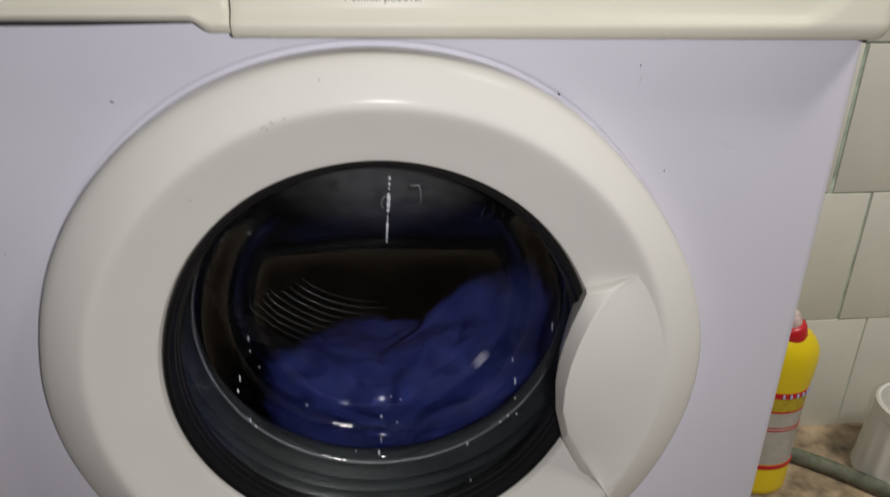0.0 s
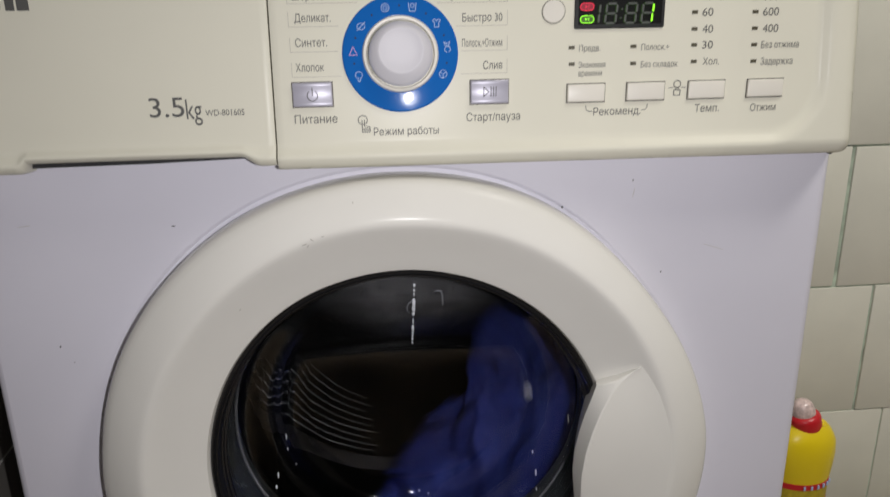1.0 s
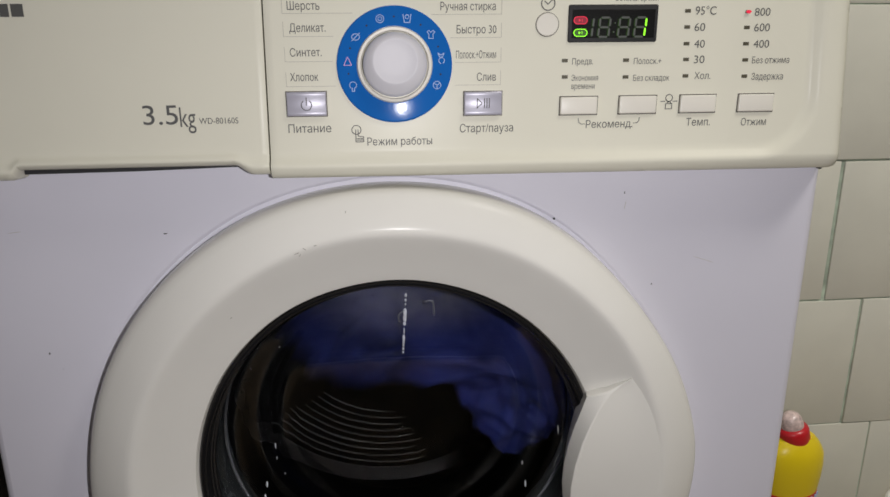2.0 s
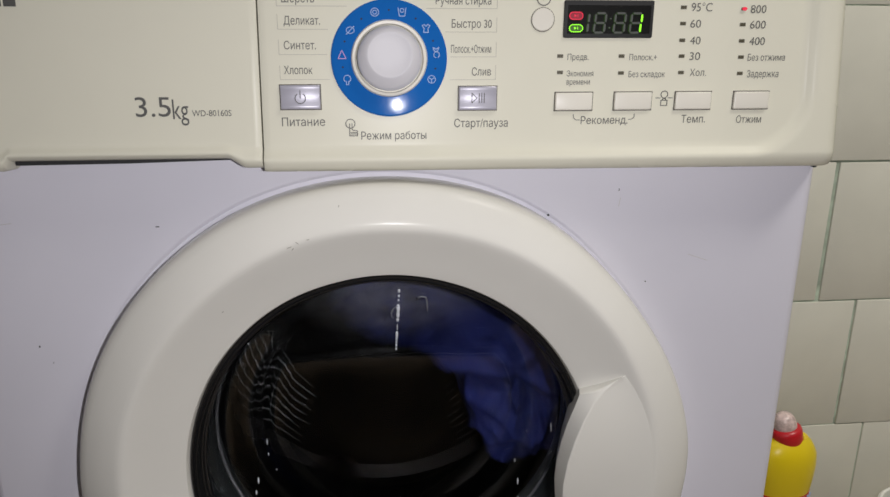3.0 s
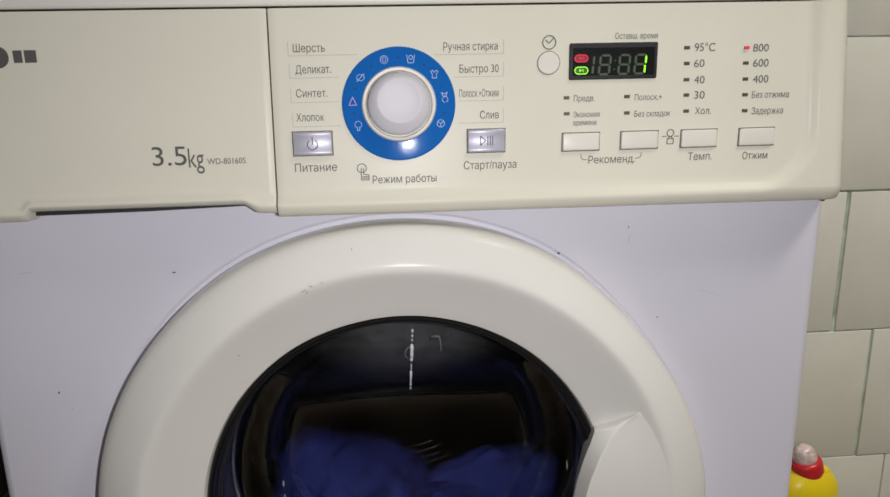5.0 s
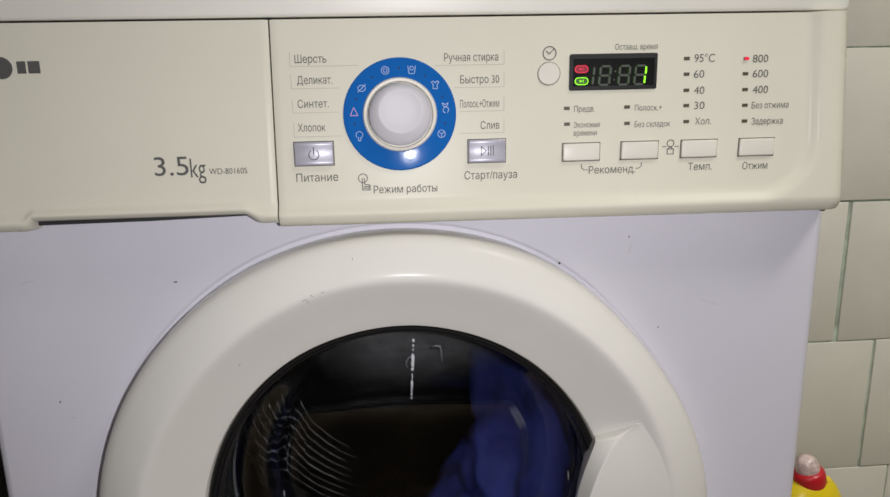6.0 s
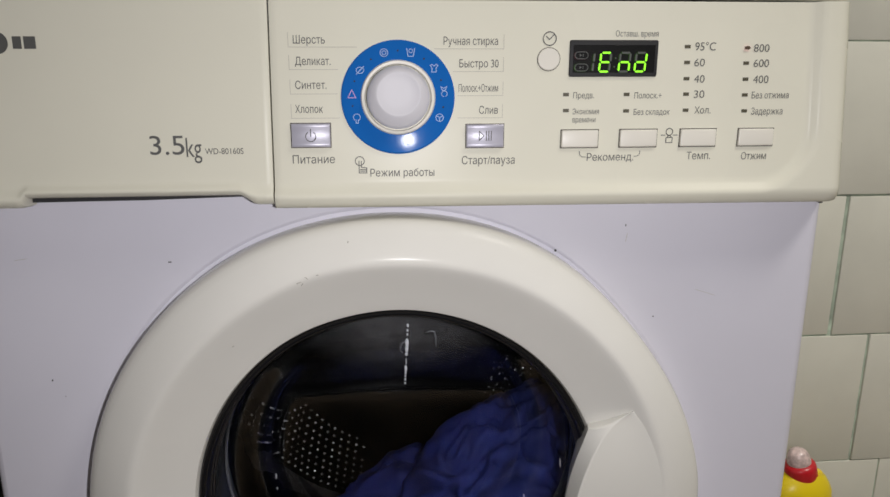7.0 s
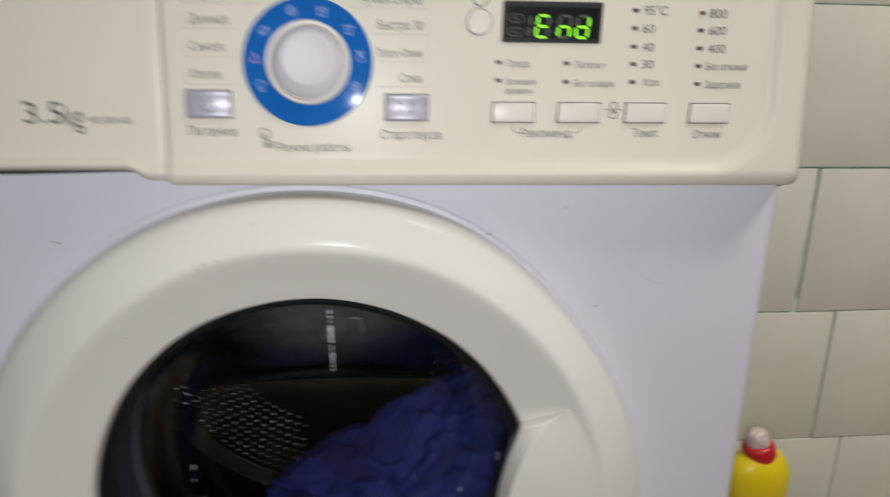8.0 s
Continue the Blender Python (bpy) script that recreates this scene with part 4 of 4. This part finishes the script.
# ---- laundry ----
def crumpled(name, seed, size, label):
    """A wet garment bunched up: sharp folds over a soft, flattened bundle."""
    bm = bmesh.new()
    bmesh.ops.create_icosphere(bm, subdivisions=6, radius=1.0)
    off = Vector((seed * 7.3, seed * 3.1, seed * 5.7))
    for v in bm.verts:
        n = v.co.normalized()
        big = noise.noise(n * 1.3 + off)
        warp = Vector((noise.noise(n * 1.7 + off * 2), noise.noise(n * 1.7 + off * 3), noise.noise(n * 1.7 - off)))
        f = noise.noise((n + warp * 0.55) * 1.7 + off * 1.7)
        fold = (1 - abs(f) * 2.2)
        f2 = noise.noise((n + warp * 0.8) * Vector((4.5, 4.5, 2.2)).length / 4.2 * 2.6 - off)
        small = (1 - abs(f2) * 2.4)
        r = 1 + 0.28 * big + 0.27 * fold + 0.055 * small
        v.co = n * r
        v.co.x *= size[0]
        v.co.y *= size[1]
        v.co.z *= size[2]
    ob = new(name, mesh_of(name, bm, CLOTH))
    ob.data.set_sharp_from_angle(angle=radians(180))
    return tagged(ob, label, "garment", "wet laundry in the drum")


garments = [
    crumpled("garment", 1.0, (0.108, 0.060, 0.060), "large crumpled wet navy-blue cotton garment with a metal snap"),
    crumpled("garment", 2.3, (0.104, 0.060, 0.056), "crumpled wet navy-blue cotton garment"),
    crumpled("garment", 3.9, (0.096, 0.052, 0.052), "crumpled wet navy-blue cotton garment"),
    crumpled("garment", 5.2, (0.086, 0.045, 0.048), "small crumpled wet navy-blue garment"),
]
bm = lathe([(0, -0.0015), (0.001, -0.0015), (0.0013, -0.0006), (0.0026, -0.0006), (0.0034, -0.002), (0.0044, -0.0015), (0.0046, 0.002), (0, 0.002)], 0, 0, 24)
snap = part("snap_button", bm, CHROME, garments[0], "round metal snap")
lie = Vector((0, -1, 0)).rotation_difference(Vector((-0.04, -0.76, 0.65))).to_matrix().to_4x4()
snap.matrix_basis = Matrix.Translation((0.0751, -0.0268, 0.0455)) @ lie

# ---- bottle beside the machine ----
bottle = thing("cleaner_bottle", "yellow toilet-cleaner bottle with red cap and silver label", "bottle", (0.5275, 0.345, 0))


def oval(profile, sx, sy, n=48):
    """Stacked ovals: (half width factor, z, shift in x)."""
    bm = bmesh.new()
    rings = [[bm.verts.new((dx + w * sx * math.cos(2 * math.pi * i / n), w * sy * math.sin(2 * math.pi * i / n), z)) for i in range(n)] for w, z, dx in profile]
    for a, b in zip(rings, rings[1:]):
        for i in range(n):
            bm.faces.new((a[i], a[(i + 1) % n], b[(i + 1) % n], b[i]))
    bm.faces.new(rings[0][::-1])
    bm.faces.new(rings[-1])
    return bm


part("bottle_body", oval([(0.90, 0.000, 0), (0.98, 0.004, 0), (1.0, 0.012, 0), (1.0, 0.046, 0), (0.95, 0.066, 0), (0.93, 0.085, 0), (0.93, 0.155, 0), (0.95, 0.178, 0), (1.0, 0.190, 0), (1.04, 0.207, 0), (1.06, 0.225, 0), (1.02, 0.243, 0),
                          (0.92, 0.252, 0), (0.78, 0.260, 0.001), (0.60, 0.267, 0.002), (0.50, 0.266, 0.002), (0.40, 0.272, 0.0)], 0.040, 0.028), YELLOW, bottle)
part("label_band", oval([(0.975, 0.058, 0), (0.955, 0.070, 0), (0.945, 0.085, 0), (0.945, 0.149, 0)], 0.0405, 0.0285), LABEL_GREY, bottle, "silver-grey label")
part("label_band", oval([(0.946, 0.152, 0), (0.962, 0.174, 0)], 0.0405, 0.0285), LABEL_OLIVE, bottle, "olive label band")
for z0, z1, w in ((0.1490, 0.1515, 0.949), (0.174, 0.183, 0.968), (0.117, 0.1192, 0.950), (0.1222, 0.1240, 0.950), (0.0495, 0.0560, 1.0)):
    part("label_stripe", oval([(w, z0, 0), (w + 0.004, z1, 0)], 0.0406, 0.0286), RED, bottle, "red label stripe")
bm = bmesh.new()
for k in range(6):
    a = radians(-100 + 14 * k)
    c = Vector((0.0408 * 0.985 * math.cos(a), 0.0290 * 0.99 * math.sin(a), 0.1785))
    box(c.x - 0.0013, c.x + 0.0013, c.y - 0.0006, c.y + 0.0006, c.z - 0.0028, c.z + 0.0028, bm=bm)
part("label_print", bm, PALE_INK, bottle, "pale bars of small print")
cap = turned_up([(0.0, 0.0), (0.019, 0.0), (0.0205, 0.002), (0.0205, 0.022), (0.0196, 0.026), (0.0160, 0.029), (0.011, 0.030), (0.0, 0.030)], 40)
bmesh.ops.transform(cap, matrix=pose(0.001, 0, 0.254, 0, -14, 0), verts=cap.verts)
part("cap", cap, RED, bottle, "red screw cap")
tip = turned_up([(0.0150, 0.0), (0.0150, 0.004), (0.0138, 0.011), (0.0112, 0.017), (0.0075, 0.0205), (0.004, 0.022), (0.0, 0.0225)], 36)
bmesh.ops.transform(tip, matrix=pose(-0.006, 0, 0.2815, 0, -14, 0), verts=tip.verts)
part("cap_cover", tip, FILM, bottle, "cloudy clear plastic cover")
for ob in bottle.children:
    for v in ob.data.vertices:
        v.co.z *= 0.94

# ---- hose and ribbed container on the floor ----
hose = thing("drain_hose", "grey-green flexible drain hose on the floor", "hose", (0.6, 0.38, 0))
pts = [(-0.20, 0.045, 0.011), (-0.08, 0.035, 0.011), (-0.01, 0.010, 0.011), (0.05, -0.035, 0.011), (0.11, -0.100, 0.011), (0.15, -0.18, 0.011), (0.17, -0.30, 0.011)]
fine = []
for i in range(len(pts) - 1):
    p0, p1, p2, p3 = (Vector(pts[max(0, min(len(pts) - 1, k))]) for k in (i - 1, i, i + 1, i + 2))
    for s in range(14):
        t = s / 14
        fine.append(tuple(0.5 * ((2 * p1) + (p2 - p0) * t + (2 * p0 - 5 * p1 + 4 * p2 - p3) * t * t + (3 * p1 - p0 - 3 * p2 + p3) * t ** 3)))
part("hose_pipe", tube(fine, [0.0105 + 0.0008 * (i % 2) for i in range(len(fine))], 14), HOSE, hose)

holder = thing("plastic_container", "white ribbed plastic container standing on the floor", "container", (0.749, 0.343, 0))
bm = bmesh.new()
n = 96
rings = []
for r, z, rib in ((0.066, 0.0, 0), (0.068, 0.004, 0), (0.066, 0.015, 0.6), (0.064, 0.04, 1), (0.060, 0.10, 1), (0.058, 0.120, 0.5), (0.058, 0.127, 0), (0.060, 0.130, 0), (0.060, 0.148, 0), (0.057, 0.151, 0), (0.054, 0.149, 0), (0.053, 0.02, 0), (0.0, 0.018, 0)):
    if r == 0:
        rings.append([bm.verts.new((0, 0, z))])
        continue
    rings.append([bm.verts.new(((r + 0.0016 * rib * math.cos(18 * 2 * math.pi * i / n)) * math.cos(2 * math.pi * i / n), (r + 0.0016 * rib * math.cos(18 * 2 * math.pi * i / n)) * math.sin(2 * math.pi * i / n), z)) for i in range(n)])
for a, b in zip(rings, rings[1:]):
    for i in range(n):
        j = (i + 1) % n
        bm.faces.new((a[i], a[j], b[0]) if len(b) == 1 else (a[i], a[j], b[j], b[i]))
bmesh.ops.scale(bm, vec=(1, 1, 0.80), verts=bm.verts)
part("container_body", bm, BUCKET, holder)

# ---- wall tiles ----
def tile_mesh(w, h, mat):
    return mesh_of("tile", box(-w / 2, w / 2, -0.004, 0.004, -h / 2, h / 2, 0.0012, 2), mat)


TW, TH = 0.2, 0.2
whole = tile_mesh(TW - 0.0030, TH - 0.0022, TILE)
STARTS = [0.716, 0.670, 0.611, 0.520, 0.56, 0.62, 0.58, 0.54, 0.6, 0.57, 0.62, 0.55]
rnd = random.Random(4)
for row in range(12):
    z = TH * (row + 0.5) - 0.006
    for k in range(-6, 5):
        x = STARTS[row] + TW * (k + 0.5)
        if x - TW / 2 < X0 or x + TW / 2 > X1:
            continue
        ob = new("tile", whole)
        ob.parent = wall_back
        dx = -0.0016 if (row == 2 and k == -1) else (0.0012 if (row == 2 and k == 0) else 0)
        ob.matrix_basis = pose(x + dx + rnd.uniform(-0.0006, 0.0006), Y1 + 0.0022 - rnd.uniform(0, 0.0009), z + rnd.uniform(-0.0006, 0.0006), rnd.uniform(-0.35, 0.35), rnd.uniform(-0.15, 0.15), rnd.uniform(-0.3, 0.3))
side = tile_mesh(TW - 0.004, TH - 0.004, TILE_DARK)
for row in range(12):
    for k in range(9):
        ob = new("tile", side)
        ob.parent = wall_left
        ob.matrix_basis = pose(X0 - 0.0022, Y1 - TW * (k + 0.5) - 0.01, TH * (row + 0.5), 0, 0, 90)


# ---- what moves ----
TURN_RATE = 330.0                # drum, degrees a second
STOP = 6.40                      # it starts to slow down
LOOP = [(0.00, 0.00, -0.174), (0.12, 0.080, -0.155), (0.22, 0.128, -0.100), (0.35, 0.148, -0.005), (0.46, 0.118, 0.065), (0.56, 0.050, 0.085), (0.66, -0.015, 0.060), (0.76, -0.060, 0.005), (0.87, -0.080, -0.085), (1.00, 0.00, -0.174)]
FACING = [(0.0, 0.0), (0.22, 53.0), (0.35, 90.0), (0.46, 120.0), (0.60, 172.0), (0.80, 265.0), (1.0, 360.0)]
PASSES = [(-0.67, -0.65), (0.00, 0.07), (0.20, 0.35), (0.50, 0.72), (0.70, 0.85), (0.90, 1.06), (1.10, 1.35), (1.40, 1.68), (1.60, 1.88), (1.88, 2.34), (2.00, 2.52), (2.80, 3.28), (3.30, 3.74), (3.50, 4.07), (3.75, 4.37), (4.00, 4.72), (4.20, 5.00), (4.42, 5.34), (4.70, 5.66), (5.25, 6.30), (5.80, 6.94), (6.05, 7.34), (6.40, 7.72)]
# where each garment hangs while the load falls open
OPEN = [(-0.005, 0.035), (0.105, 0.015), (-0.050, -0.075), (0.070, -0.105)]


# the load drags the drum ahead of an even turn by so many degrees
SLIP = [(0.0, 27), (1.0, 36), (2.0, 88), (3.5, 66), (4.5, 82), (6.0, 57), (6.5, 16), (6.74, 0), (8.0, 0)]


def drum_angle(t):
    u = min(max(t - STOP, 0.0), 0.34)
    turned = TURN_RATE * min(t, STOP) + TURN_RATE * (u - u * u / 0.68)
    return turned + next(sa + (sb - sa) * (t - a) / (b - a) for (a, sa), (b, sb) in zip(SLIP, SLIP[1:]) if t <= b + 1e-6)


def phase(t):
    for (a, pa), (b, pb) in zip(PASSES, PASSES[1:]):
        if t <= b:
            return pa + (pb - pa) * (t - a) / (b - a)
    return PASSES[-1][1]


def loop(p):
    p = p % 1.0
    for (a, xa, za), (b, xb, zb) in zip(LOOP, LOOP[1:]):
        if p <= b:
            s = (p - a) / (b - a)
            return xa + (xb - xa) * s, za + (zb - za) * s
    return LOOP[0][1:]


def facing(p):
    """How far a garment has turned with the wall it lies on."""
    whole, p = math.floor(p), p % 1.0
    for (a, da), (b, db) in zip(FACING, FACING[1:]):
        if p <= b:
            return 360.0 * whole + da + (db - da) * (p - a) / (b - a)
    return 360.0 * (whole + 1)


# lag on the loop, share of its width, depth, resting place and turn
RIDE = [(0.00, 0.97, 0.165, (0.093, 0.165, -0.105), 10), (-0.05, 1.00, 0.215, (0.050, 0.215, -0.150), -12), (0.09, 0.97, 0.205, (0.118, 0.232, -0.112), 8), (-0.09, 0.97, 0.165, (0.015, 0.160, -0.170), -5)]


def motions():
    rows = [(0.1 * i, pose(RX, 0, RZ, 0, -drum_angle(0.1 * i), 0)) for i in range(81)]
    walk(drum, rows)
    for ob, (lag, share, depth, rest, turn), (ox, oz) in zip(garments, RIDE, OPEN):
        rows = []
        for i in range(81):
            t = 0.1 * i
            x, z = loop(phase(t) + lag)
            settle = smoothstep(6.22, 6.66, t)
            rest_turn = facing(PASSES[-1][1] + lag) - (360 * 7 + math.degrees(math.atan2(rest[0], -rest[2])))
            rest_turn += 180 if ob is garments[0] else 0
            load = phase(t) % 1.0
            apart = 0.8 * smoothstep(0.48, 0.64, load) * (1 - smoothstep(0.84, 1.0, load))
            px, pz = x * share + (ox - x * share) * apart, z * share + (oz - z * share) * apart
            px, py, pz = px + (rest[0] - px) * settle, depth + (rest[1] - depth) * settle, pz + (rest[2] - pz) * settle
            rows.append((t, pose(RX + px, py, RZ + pz, 0, -turn - facing(phase(t) + lag) + rest_turn * settle, 0)))
        walk(ob, rows)
    for ob, m, first in moving:
        rows = [(t, m @ pose(0, 0, 0, first + a)) for t, a in ((0.0, 0), (6.4, 0), (6.4334, 60), (6.4667, 120), (6.5, 180), (8.0, 180))]
        walk(ob, rows)


motions()
